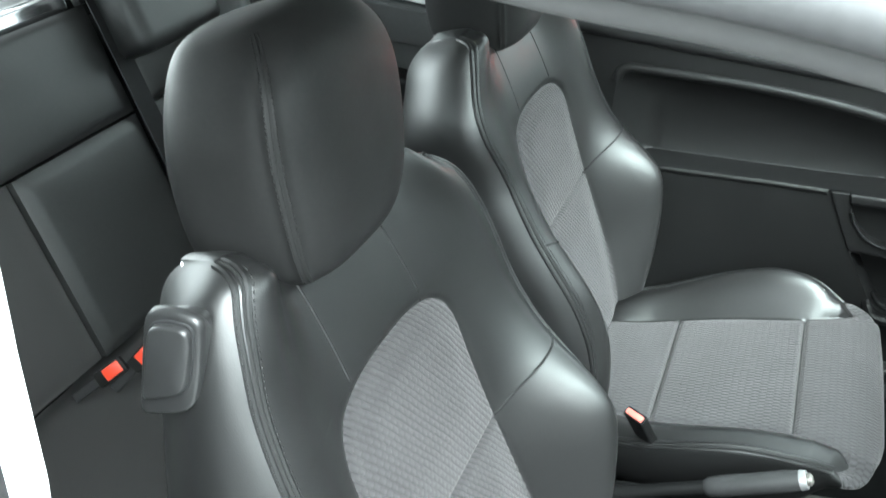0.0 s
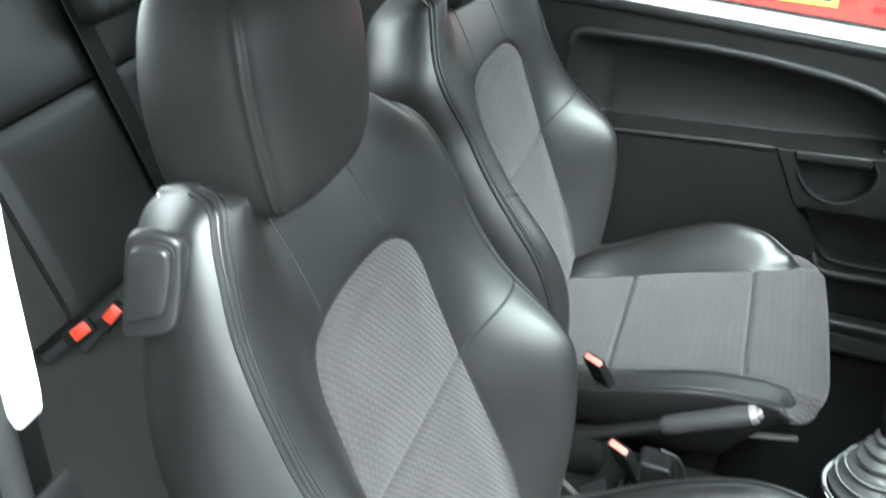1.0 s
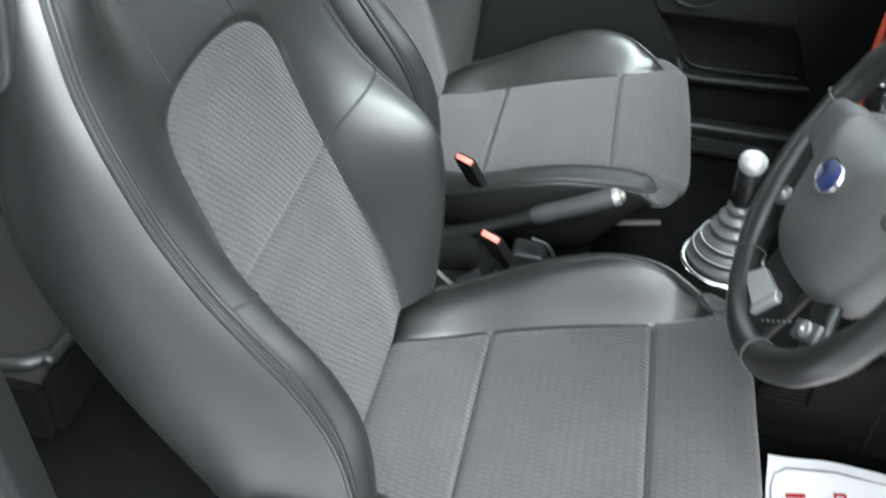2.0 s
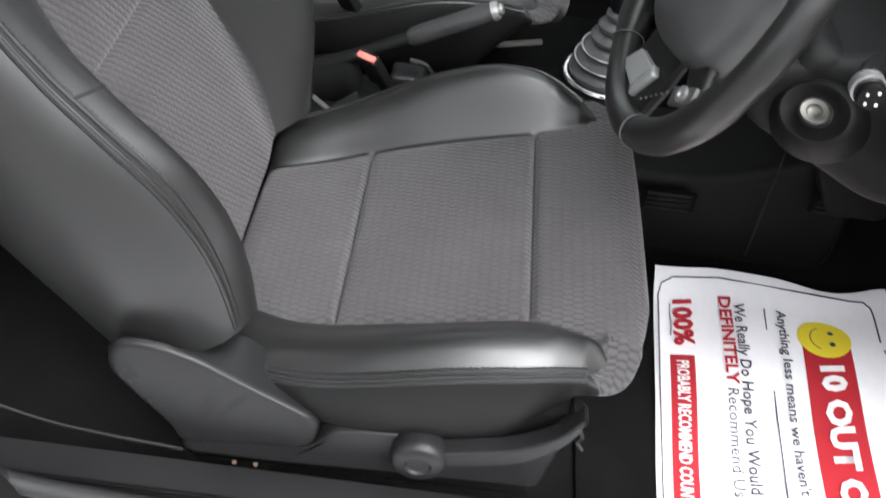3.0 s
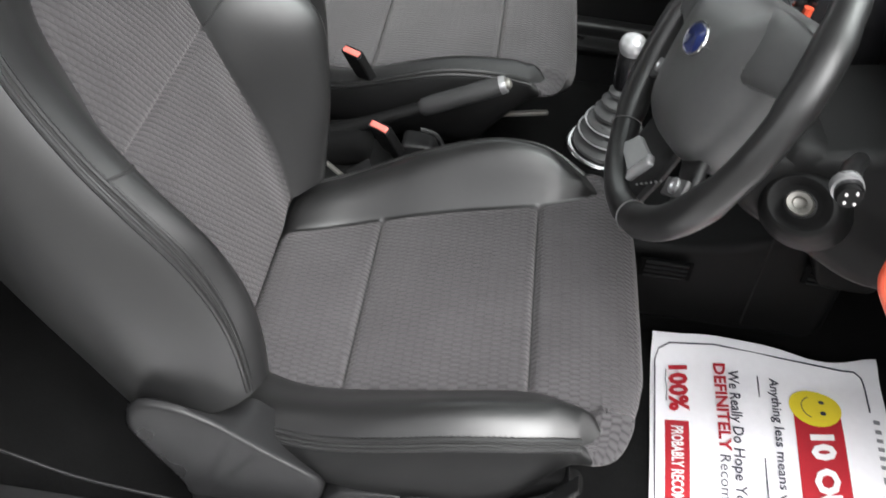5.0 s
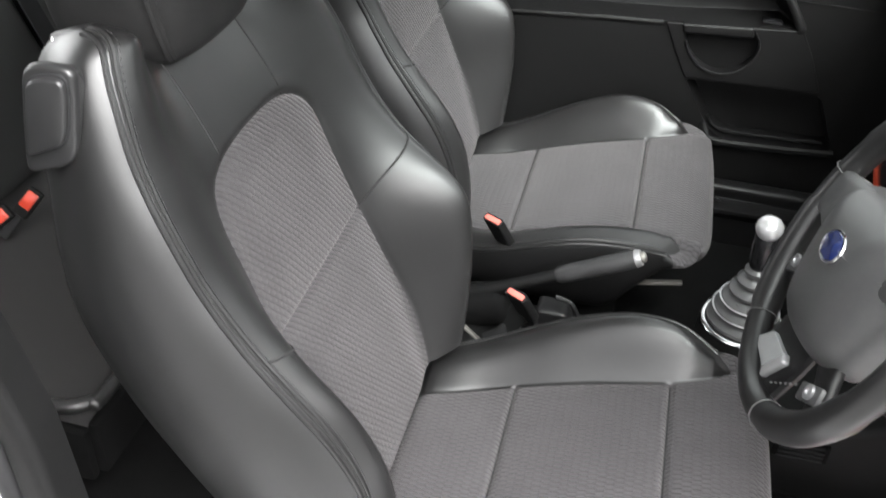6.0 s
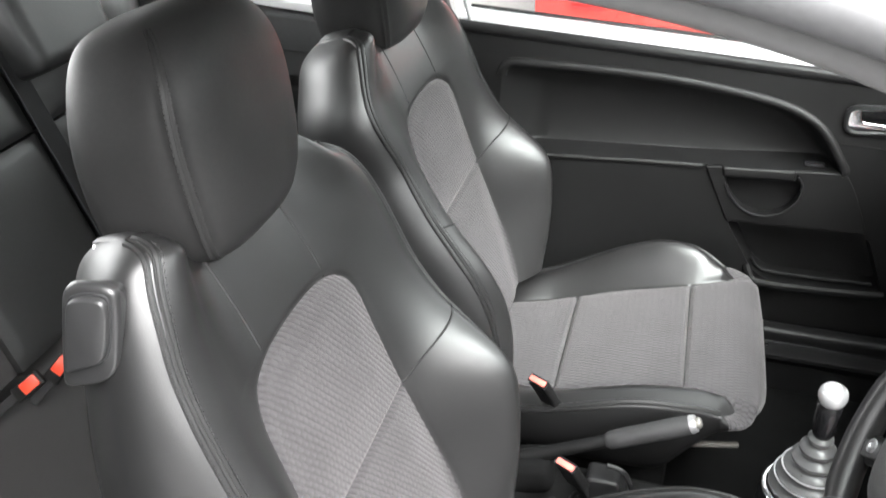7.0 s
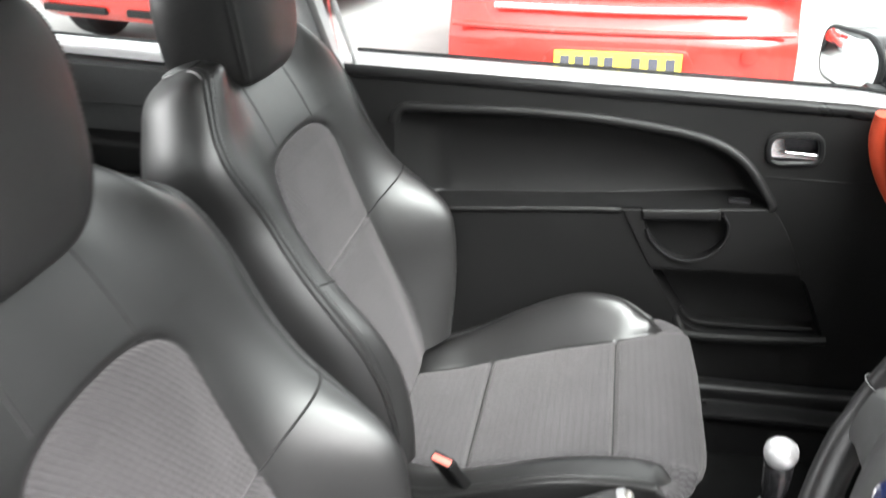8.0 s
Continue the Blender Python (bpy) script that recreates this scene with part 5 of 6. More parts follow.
for k in range(6):
    part("button", box(0.010, 0.018, 0.010, 0.003, 2, at=(0.465, 0.018 + 0.024 * (k % 3), 0.895 + 0.026 * (k // 3))), SILVER, cs, "silver push button")
for y, z, r in ((0.03, 0.852, 0.019), (0.105, 0.848, 0.013), (-0.045, 0.842, 0.019)):
    knob = part("bright_knob", xf(lathe([(0.0, 0.0), (r, 0.0), (r * 0.96, 0.013), (r * 0.7, 0.017), (0.0, 0.017)], 24), Matrix.Translation((0.472, y, z)) @ pose(0, 0, 0, 0, -88, 0)), CHROME, cs, "chrome knob")
    part("pointer", box(0.003, 0.003, r * 0.8, 0.0008, 1, at=(0.4545, y, z + r * 0.3)), GLOSS_BLACK, knob, "black pointer line")
for y in (-0.118, 0.118):
    vent = part("round_vent", xf(lathe([(0.030, -0.005), (0.030, 0.004), (0.034, 0.009), (0.040, 0.008), (0.043, 0.0), (0.043, -0.005)], 32), Matrix.Translation((0.474, y, 1.0)) @ pose(0, 0, 0, 0, -80, 0)), SILVER, cs, "silver ring of a round vent")
    for k in range(3):
        part("vent_slat", box(0.010, 0.056 - 0.010 * abs(k - 1), 0.004, 0.0015, 1, at=(0.474, y, 0.984 + 0.016 * k)), PLASTIC, vent, "vent slat")
for y in (-0.180, 0.180):
    part("stack_edge", tube(smooth_line([(0.469, y, 0.925), (0.468, y, 0.90), (0.470, y, 0.80), (0.490, y, 0.725)], 6), 0.006, 8), RED_TRIM, cs, "orange-red edge trim")
part("red_end_trim", tube(smooth_line([(0.535, 0.67, 0.97), (0.535, 0.68, 0.92), (0.555, 0.68, 0.86), (0.60, 0.67, 0.79)], 8), 0.014, 10), RED_TRIM, dash, "orange-red dash end trim")
part("red_knee_trim", tube(smooth_line([(0.500, -0.612, 1.0), (0.4660, -0.61, 0.948), (0.4625, -0.61, 0.918), (0.4655, -0.61, 0.897), (0.4840, -0.61, 0.868), (0.5240, -0.61, 0.8125), (0.565, -0.61, 0.765)], 8), 0.0062, 10), RED_TRIM, dash, "orange-red edge trim")

# ---- pedals and foot well ----
for y, lab in ((-0.30, "black rubber clutch pedal"), (-0.40, "black rubber brake pedal")):
    pd = thing("pedal", (0.86, y, 0.40), lab + " under the dashboard", "pedal", "pedals")
    part("arm", tube([(0.10, 0, 0.22), (0.06, 0, 0.08), (0, 0, 0)], 0.008, 8), SILVER, pd, "steel pedal arm")
    part("pad", xf(box(0.02, 0.06, 0.055, 0.006, 2), pose(0, 0, 0, 0, 25, 0)), RUBBER, pd, "ribbed rubber pad")
SEAM_A = (-0.047, 0.256, 0.245)
SEAM_B = (-0.042, 0.256, 0.028)
PAD_A = (-0.227, 0.256, 0.121)
PAD_B = (-0.145, 0.256, 0.122)
PAD_C = (0.018, 0.256, 0.152)
PAD_D = (0.095, 0.256, 0.149)
mat_ob = thing("floor_mat", (0.62, -0.36, 0.312), "black carpet floor mat and felt lining with ribbed pads", "floor mat")
part("carpet", xf(box(0.62, 0.46, 0.012, 0.005, 2), pose(0, 0, 0)), CARPET, mat_ob)
part("tunnel_side", prism(rounded([(0.28, 0.315), (0.28, 0.46), (0.5, 0.50), (0.62, 0.66), (0.70, 0.80), (1.02, 0.80), (1.02, 0.315)], 0.02), 0.262, 0.274), FELT, mat_ob, "dark felt along the tunnel", False)
part("felt_seam", tube([SEAM_A, SEAM_B], 0.0016, 6), THREAD, mat_ob, "seam in the felt")
for a, b in ((PAD_A, PAD_B), (PAD_C, PAD_D)):
    mid = (Vector(a) + Vector(b)) / 2
    ang = math.degrees(math.atan2(b[2] - a[2], b[0] - a[0]))
    long = (Vector(b) - Vector(a)).length
    pad = part("foot_pad", xf(box(long, 0.006, 0.036, 0.0028, 2), Matrix.Translation(mid) @ pose(0, 0, 0, 0, -ang, 0)), CARPET, mat_ob, "ribbed rubber pad")
    for k in range(4):
        part("pad_rib", xf(tube([(-long / 2 + 0.008, -0.0045, 0), (long / 2 - 0.008, -0.0045, 0)], 0.0028, 6), Matrix.Translation(mid) @ pose(0, 0, 0, 0, -ang, 0) @ Matrix.Translation((0, 0, -0.0135 + 0.009 * k))), FELT, pad)

# ---- printed paper mat ----
PX0, PX1, PY0, PY1, PZ = 0.4352, 0.7932, -0.1461, -0.666, 0.325
paper = thing("paper_mat", (PX0, PY0, PZ), "white paper floor mat with red and yellow printing", "paper mat")


def crumple(x, y):
    """Height of the sheet: soft waves and a curled far edge."""
    return 0.004 * math.sin(9 * x + 4 * y) + 0.003 * math.sin(21 * y - 7 * x) + 0.0022 * math.sin(33 * x + 2) * math.cos(14 * y) + 0.010 * step(0.08, 0.0, -y) ** 2


def on_paper(px, py, lift=0.0):
    """px from the sheet's foot to its head, py along the lines of print."""
    edge = 0.018 * crease(px - 0.27, 0.07) - 0.009 * crease(px - 0.09, 0.05) - 0.004 * crease(px - 0.35, 0.03)
    return Vector((px - 0.058 * py, -py + 0.03 * px - edge * step(0.14, 0.0, py), crumple(px, -py) + lift))


def sheet(name, x0, x1, y0, y1, lift, mat, parent, label="", nx=30, ny=36, outline=None):
    bm = bmesh.new()
    vs = [[bm.verts.new(on_paper(x0 + (x1 - x0) * i / nx, y0 + (y1 - y0) * j / ny, lift)) for j in range(ny + 1)] for i in range(nx + 1)]
    for i in range(nx):
        for j in range(ny):
            bm.faces.new((vs[i][j], vs[i + 1][j], vs[i + 1][j + 1], vs[i][j + 1]))
    return part(name, bm, mat, parent, label)


PWID, PLEN = PX1 - PX0, PY0 - PY1
sheet("paper_sheet", 0, PWID, 0, PLEN, 0.0, PAPER, paper, "creased white paper")


def printed(text, px, py, size, mat, bold=0.0, length=0.0, slant=0.0):
    """Words along the sheet, as flat letters that follow its waves; length is the run of the whole line."""
    cu = bpy.data.curves.new("words", "FONT")
    cu.body, cu.size, cu.offset, cu.resolution_u = text, size, bold, 2
    tmp = bpy.data.objects.new("words", cu)
    scene.collection.objects.link(tmp)
    bpy.context.view_layer.update()
    me = bpy.data.meshes.new_from_object(tmp.evaluated_get(bpy.context.evaluated_depsgraph_get()))
    bpy.data.objects.remove(tmp)
    bm = bmesh.new()
    bm.from_mesh(me)
    bmesh.ops.triangulate(bm, faces=bm.faces)
    ends = [v.co.x for v in bm.verts]
    wide = length / (max(ends) - min(ends)) if length else 1.0
    for v in bm.verts:
        v.co = on_paper(px + v.co.y, py + (v.co.x - min(ends)) * wide + slant * v.co.y, 0.0028)
    me2 = bpy.data.meshes.new("print")
    bm.to_mesh(me2)
    bm.free()
    return tagged(put("print", me2, mat, paper, "printed words", False), kind="stuff")


def disc(px, py, r, mat, lift, label, n=28, name="printed_disc"):
    bm = bmesh.new()
    rings = [[bm.verts.new(on_paper(px + q * r * math.cos(a), py + q * r * math.sin(a), lift)) for a in [2 * math.pi * k / n for k in range(n)]] for q in (0.05, 0.35, 0.7, 1.0)]
    bm.faces.new(rings[0])
    for a, b in zip(rings, rings[1:]):
        for k in range(n):
            bm.faces.new((a[k], a[(k + 1) % n], b[(k + 1) % n], b[k]))
    return part(name, bm, mat, paper, label, False)


def print_line(pts, w, mat, label):
    return part("printed_line", tube([on_paper(x, y, 0.001) for x, y in pts], w, 4), mat, paper, label)


sheet("red_band", 0.0215, 0.0560, 0.166, PLEN, 0.0008, INK_RED, paper, "red printed band", 4, 30)
sheet("red_band", 0.213, 0.284, 0.115, PLEN, 0.0008, INK_RED, paper, "red printed band", 5, 30)
printed("PROBABLY RECOMMEND COUNTS AGAINST", 0.0305, 0.178, 0.0235, INK_WHITE, 0.0006, 0.298)
printed("100%", 0.0295, 0.060, 0.038, INK_RED, 0.0016, 0.090, -0.1)
print_line([(0.0245, 0.066), (0.0235, 0.085), (0.0255, 0.105), (0.024, 0.128)], 0.0010, INK_GREY, "grey underline")
printed("We Really Do Hope You Would", 0.1195, 0.058, 0.023, INK_DARK, 0.0003, 0.325)
printed("DEFINITELY", 0.0985, 0.050, 0.0245, INK_RED, 0.0007, 0.166, -0.1)
printed("Recommend Us!", 0.0985, 0.222, 0.0225, INK_DARK, 0.0, 0.172)
printed("Anything less means we haven't done enough", 0.182, 0.063, 0.0195, INK_DARK, 0.0003, 0.455)
printed("10 OUT OF 10", 0.2345, 0.168, 0.045, INK_WHITE, 0.0024, 0.318, -0.12)
print_line([(0.165, 0.062), (0.165, 0.25), (0.165, PLEN)], 0.0011, INK_DARK, "printed rule")
border = [(0.0065, PLEN), (0.0065, 0.05), (0.011, 0.030), (0.028, 0.019), (0.10, 0.017), (0.2, 0.018), (0.300, 0.018), (0.318, 0.022), (0.329, 0.036), (0.332, 0.055), (0.332, 0.108)]
print_line(border, 0.0012, INK_DARK, "printed border")
SMILES = ((0.2475, 0.112), (0.1154, 0.440))
for cx, cy in SMILES:
    disc(cx, cy, 0.0395, INK_YELLOW, 0.0014, "yellow printed disc")
    for k in (-1, 1):
        disc(cx + 0.010, cy + 0.0125 * k, 0.0046, INK_DARK, 0.0022, "dark printed dot", 12, "printed_dot")
    print_line([(cx - 0.001 - 0.020 * math.cos(a), cy + 0.024 * math.sin(a)) for a in np.linspace(-1.2, 1.2, 11)], 0.0010, INK_DARK, "curved printed line")
# unreadable trade name at the head of the sheet, as bars
for k, (a, w) in enumerate(((0.115, 0.013), (0.133, 0.012), (0.149, 0.011), (0.164, 0.011), (0.179, 0.012), (0.195, 0.011), (0.215, 0.02), (0.24, 0.02), (0.265, 0.018), (0.29, 0.02), (0.315, 0.02), (0.34, 0.018))):
    sheet("printed_bar", 0.334, 0.344 if k < 6 else 0.350, a + 0.008, a + 0.008 + w * 0.6, 0.001, INK_GREY, paper, "grey printed bar", 2, 2)

# ---- passenger door ----
door = thing("passenger_door", (0, 0, 0), "closed passenger door with black trim and white sill edge", "car door")
YD = 0.72
RECESS_R = [0.012, 0.03, 0.2, 0.12, 0.08, 0.008, 0.05]
recess = rounded([(-0.308, 0.727), (-0.303, 0.926), (0.011, 0.930), (0.25, 0.903), (0.335, 0.862), (0.394, 0.773), (0.12, 0.754)], RECESS_R, 7)
recess_in = rounded([(-0.232, 0.741), (-0.240, 0.893), (0.011, 0.903), (0.230, 0.876), (0.305, 0.838), (0.352, 0.784), (0.12, 0.762)], RECESS_R, 7)
pocket = rounded([(0.190, 0.633), (0.468, 0.638), (0.521, 0.515), (0.270, 0.505)], [0.008, 0.02, 0.015, 0.05])
cup = rounded([(0.164, 0.749), (0.306, 0.7575), (0.3225, 0.735), (0.318, 0.70), (0.29, 0.668), (0.25, 0.656), (0.21, 0.668), (0.18, 0.70)], [0.004, 0.004, 0.02, 0.03, 0.03, 0.03, 0.03, 0.02])
latch_hole = rounded([(0.372, 0.858), (0.368, 0.908), (0.456, 0.914), (0.462, 0.862)], 0.022)
trim_out = [(-0.385, 0.40), (-0.40, 0.985), (0.50, 0.955), (0.66, 0.94), (0.70, 0.40)]
part("door_trim", prism(trim_out, YD, YD + 0.030, (recess, pocket, cup, latch_hole)), PLASTIC_SOFT, door, "black grained door trim", False)
def between(f):
    return [(a[0] + (b[0] - a[0]) * f, a[1] + (b[1] - a[1]) * f) for a, b in zip(recess, recess_in)]


part("recess_dish", loft([[(x, y, z) for x, z in o] for o, y in ((recess, YD - 0.001), (between(0.15), YD + 0.012), (between(0.4), YD + 0.030), (between(0.75), YD + 0.050), (recess_in, YD + 0.060), (shrink(recess_in, 0.06), YD + 0.062))], True), PLASTIC_SOFT, door, "deep recess with a sloping end")
part("recess_rim", tube([(x, YD + 0.001, z) for x, z in recess[8:-8]], 0.010, 12), PLASTIC_SOFT, door, "rounded recess rim")
part("armrest", tube(smooth_line([(-0.33, YD + 0.002, 0.7215), (-0.17, YD + 0.001, 0.731), (0.0, YD + 0.001, 0.743), (0.122, YD + 0.001, 0.7495)], 6), 0.0065, 10), PLASTIC_SOFT, door, "rounded armrest edge")
part("trim_top_roll", tube([(-0.40, YD + 0.005, 0.989), (0.0, YD + 0.005, 0.976), (0.50, YD + 0.005, 0.958), (0.70, YD + 0.005, 0.940)], 0.0125, 12), PLASTIC_GREY, door, "rounded dark top of the trim")
panel = part("pull_panel", prism(rounded([(0.1275, 0.752), (0.396, 0.771), (0.423, 0.730), (0.462, 0.645), (0.186, 0.637)], [0.004, 0.006, 0.02, 0.01, 0.006]), YD - 0.004, YD + 0.002, (cup,), 0.0025), PLASTIC_SOFT, door, "pull handle panel")
part("pull_cup", prism([(0.15, 0.65), (0.15, 0.752), (0.335, 0.764), (0.335, 0.65)], YD + 0.022, YD + 0.045), PLASTIC, panel, "dark pull cup", False)
part("pull_bar", prism(rounded([(0.160, 0.7565), (0.302, 0.7665), (0.306, 0.7435), (0.165, 0.7355)], 0.006), YD - 0.010, YD + 0.010, bevel=0.006), PLASTIC_SOFT, panel, "pull bar")
part("cup_rim", tube([(x, YD - 0.007, z) for x, z in cup[11:]], 0.003, 6), PLASTIC_GREY, panel, "cup rim")
part("window_switch", box(0.04, 0.02, 0.008, 0.003, 2, at=(0.335, YD + 0.018, 0.776)), GLOSS_BLACK, panel, "window switch")
part("pocket_liner", loft([[(x, y, z) for x, z in o] for o, y in ((pocket, YD + 0.002), (shrink(pocket, 0.02), YD + 0.030), (shrink(pocket, 0.05), YD + 0.061), (shrink(pocket, 0.3), YD + 0.0615))], True), PLASTIC_SOFT, door, "deep door pocket")
part("pocket_back", prism([(0.18, 0.49), (0.18, 0.65), (0.54, 0.65), (0.54, 0.49)], YD + 0.062, YD + 0.068), PLASTIC_SOFT, door, "dark pocket", False)
part("pocket_lip", tube(smooth_line([(0.246, YD + 0.004, 0.536), (0.253, YD - 0.003, 0.521), (0.277, YD - 0.010, 0.504), (0.40, YD - 0.012, 0.508), (0.522, YD - 0.012, 0.516)], 6), 0.009, 8), PLASTIC, door, "rounded pocket lip")
part("inner_lip", tube(smooth_line([(0.252, YD + 0.010, 0.552), (0.268, YD + 0.012, 0.530), (0.30, YD + 0.014, 0.520), (0.40, YD + 0.014, 0.521), (0.500, YD + 0.014, 0.526)], 6), 0.004, 8), PLASTIC, door, "inner lip of the pocket")
part("trim_seam", tube([(0.372, YD - 0.0005, 0.8315), (0.56, YD - 0.0005, 0.828)], 0.0014, 6), THREAD, door, "shut line")
lt = part("latch_bezel", tube([(x, YD - 0.002, z) for x, z in latch_hole], 0.006, 8, True), PLASTIC_GREY, door, "dark latch surround")
part("latch_dish", prism([(0.36, 0.85), (0.36, 0.92), (0.47, 0.92), (0.47, 0.85)], YD + 0.022, YD + 0.03), GLOSS_BLACK, lt, "dark latch dish", False)
part("latch_lever", prism(rounded([(0.366, 0.868), (0.366, 0.905), (0.392, 0.909), (0.398, 0.882), (0.455, 0.880), (0.459, 0.866)], 0.008), YD - 0.006, YD + 0.012, bevel=0.004), CHROME, lt, "chrome latch lever")
part("window_ledge", prism([(-0.40, 0.986), (-0.40, 1.008), (0.50, 0.978), (0.70, 0.958), (0.70, 0.938), (0.5, 0.957)], YD + 0.004, YD + 0.075, bevel=0.006), WHITE_PAINT, door, "white painted window ledge")
part("outer_skin", prism([(-0.40, 0.36), (-0.40, 0.99), (0.5, 0.96), (0.72, 0.94), (0.74, 0.36)], YD + 0.075, YD + 0.10), WHITE_PAINT, door, "white outer panel", False)
part("ledge_rubber", tube([(-0.39, YD + 0.074, 1.012), (0.5, YD + 0.074, 0.982), (0.68, YD + 0.074, 0.963)], 0.004, 6), RUBBER, door, "thin black window seal")
pane = part("door_window", prism([(-0.42, 1.0), (-0.50, 1.44), (0.12, 1.42), (0.60, 1.18), (0.68, 0.97), (0.5, 0.98)], YD + 0.05, YD + 0.054), GLASS, door, "clear door window", False)
pane.visible_shadow = False
part("frame_post", tube([(-0.375, YD + 0.006, 1.0), (-0.525, YD - 0.004, 1.44)], 0.005, 10), PILLAR_GREY, door, "light grey window frame post")
shell("lower_step_left", box(1.15, 0.04, 0.035, 0.012, 3, at=(0.20, 0.69, 0.40)), PLASTIC_GREY, "grey sill trim below the passenger door", "trim")

mir = thing("door_mirror", (0.52, 0.93, 1.0), "door mirror with white housing and dark rim", "mirror")
shape = rounded([(-0.108, -0.05), (-0.10, 0.045), (0.065, 0.055), (0.115, 0.02), (0.086, -0.06)], 0.035)
part("housing", xf(prism(shape, 0.012, 0.09, bevel=0.0), pose(0, 0, 0, 0, 0, -73)), GLOSS_BLACK, mir, "dark mirror housing")
part("mirror_rim", xf(tube([(x, 0.010, z) for x, z in shape], 0.006, 8, True), pose(0, 0, 0, 0, 0, -73)), RUBBER, mir, "black rim")
part("mirror_glass", xf(loft([[(x * f, 0.004 - 0.4 * 0.014 * (1 - f * f), z * f) for x, z in shape] for f in (0.97, 0.9, 0.8, 0.68, 0.56, 0.44, 0.32, 0.2, 0.1, 0.02)]), pose(0, 0, 0, 0, 0, -73)), MIRROR, mir, "reflecting mirror glass")
part("mirror_foot", tube([(0.04, -0.05, -0.03), (0.06, -0.14, -0.04), (0.07, -0.17, -0.045)], 0.022, 10), GLOSS_BLACK, mir, "mirror foot")

# ---- rear seat ----
rear = thing("rear_bench", (-0.95, 0.0, 0.53), "black leather rear bench seat with dark cloth cushion", "rear seat")
RA = radians(24)
RU, RN = Vector((-math.sin(RA), 0, math.cos(RA))), Vector((math.cos(RA), 0, math.sin(RA)))
RM = Matrix((Vector((0, 1, 0)), RU, RN)).transposed().to_4x4()


def pad(w, h, t, bevel=0.02, puff=0.006):
    """A stuffed panel, w by h, with a domed face."""
    bm = bmesh.new()
    nx, ny = 24, 24
    top = [[bm.verts.new((w * (i / nx - 0.5), h * (j / ny - 0.5), t / 2 + puff * (1 - abs(2 * i / nx - 1) ** 4) * (1 - abs(2 * j / ny - 1) ** 4) - 0.4 * bevel * (max(abs(2 * i / nx - 1), abs(2 * j / ny - 1)) ** 26))) for j in range(ny + 1)] for i in range(nx + 1)]
    for i in range(nx):
        for j in range(ny):
            bm.faces.new((top[i][j], top[i + 1][j], top[i + 1][j + 1], top[i][j + 1]))
    rim = [top[i][0] for i in range(nx + 1)] + [top[nx][j] for j in range(1, ny + 1)] + [top[i][ny] for i in range(nx - 1, -1, -1)] + [top[0][j] for j in range(ny - 1, 0, -1)]
    low = [bm.verts.new((v.co.x * 0.99, v.co.y * 0.99, -t / 2)) for v in rim]
    n = len(rim)
    for k in range(n):
        bm.faces.new((rim[k], low[k], low[(k + 1) % n], rim[(k + 1) % n]))
    bm.faces.new(low)
    return bm


def rear_panel(y0, y1, v0, v1, d, mat, name, label="", t=0.06):
    return part(name, xf(pad(y1 - y0, v1 - v0, t), Matrix.Translation(Vector((0, (y0 + y1) / 2, 0)) + RU * ((v0 + v1) / 2) + RN * d) @ RM), mat, rear, label)


rear_panel(-0.56, -0.052, 0.02, 0.345, -0.03, REAR_CLOTH, "back_side_wing", "dark cloth side of the seat back")
rear_panel(-0.048, 0.262, 0.02, 0.345, -0.02, REAR_LEATHER_LIT, "lower_back_panel")
rear_panel(-0.52, 0.262, 0.350, 0.55, -0.02, REAR_LEATHER_LIT, "upper_back_panel")
rear_panel(0.30, 0.60, 0.02, 0.345, -0.02, REAR_LEATHER_LIT, "lower_back_panel")
rear_panel(0.30, 0.60, 0.350, 0.53, -0.02, REAR_LEATHER_LIT, "upper_back_panel")
part("cushion", xf(pad(0.98, 0.44, 0.06, 0.03, 0.02), Matrix.Translation((0.145, 0.10, -0.045)) @ pose(0, 0, 0, 0, -6, 90)), REAR_CLOTH, rear, "dark grey cloth cushion")
part("back_shell", xf(box(1.16, 0.60, 0.05, 0.015, 2), Matrix.Translation(RU * 0.29 + RN * -0.085) @ RM), PLASTIC, rear, "")
part("top_strip", xf(box(0.80, 0.035, 0.03, 0.010, 3), Matrix.Translation(Vector((0, -0.13, 0)) + RU * 0.567 + RN * -0.05) @ RM), CHROME, rear, "bright top strip")
part("cushion_piping", tube(smooth_line([(-0.06, -0.395, -0.055), (0.18, -0.392, -0.045), (0.30, -0.388, -0.043), (0.352, -0.365, -0.045), (0.366, -0.30, -0.047), (0.366, 0.2, -0.047), (0.36, 0.55, -0.047)], 8), 0.011, 10), REAR_LEATHER_LIT, rear, "rolled leather front edge")
# Black boards added below the cushion where its edge falls into shade.
part("front_shade_board", box(0.02, 0.99, 0.10, 0.008, 2, at=(0.375, 0.10, -0.105)), CARPET, rear, "added black board for the shade under the cushion")
part("side_shade_board", box(0.42, 0.02, 0.10, 0.008, 2, at=(0.16, -0.400, -0.112)), CARPET, rear, "added black board for the shade under the cushion")
part("plinth", box(0.30, 0.88, 0.20, 0.03, 3, at=(0.08, 0.15, -0.21)), CARPET, rear, "carpeted seat plinth")

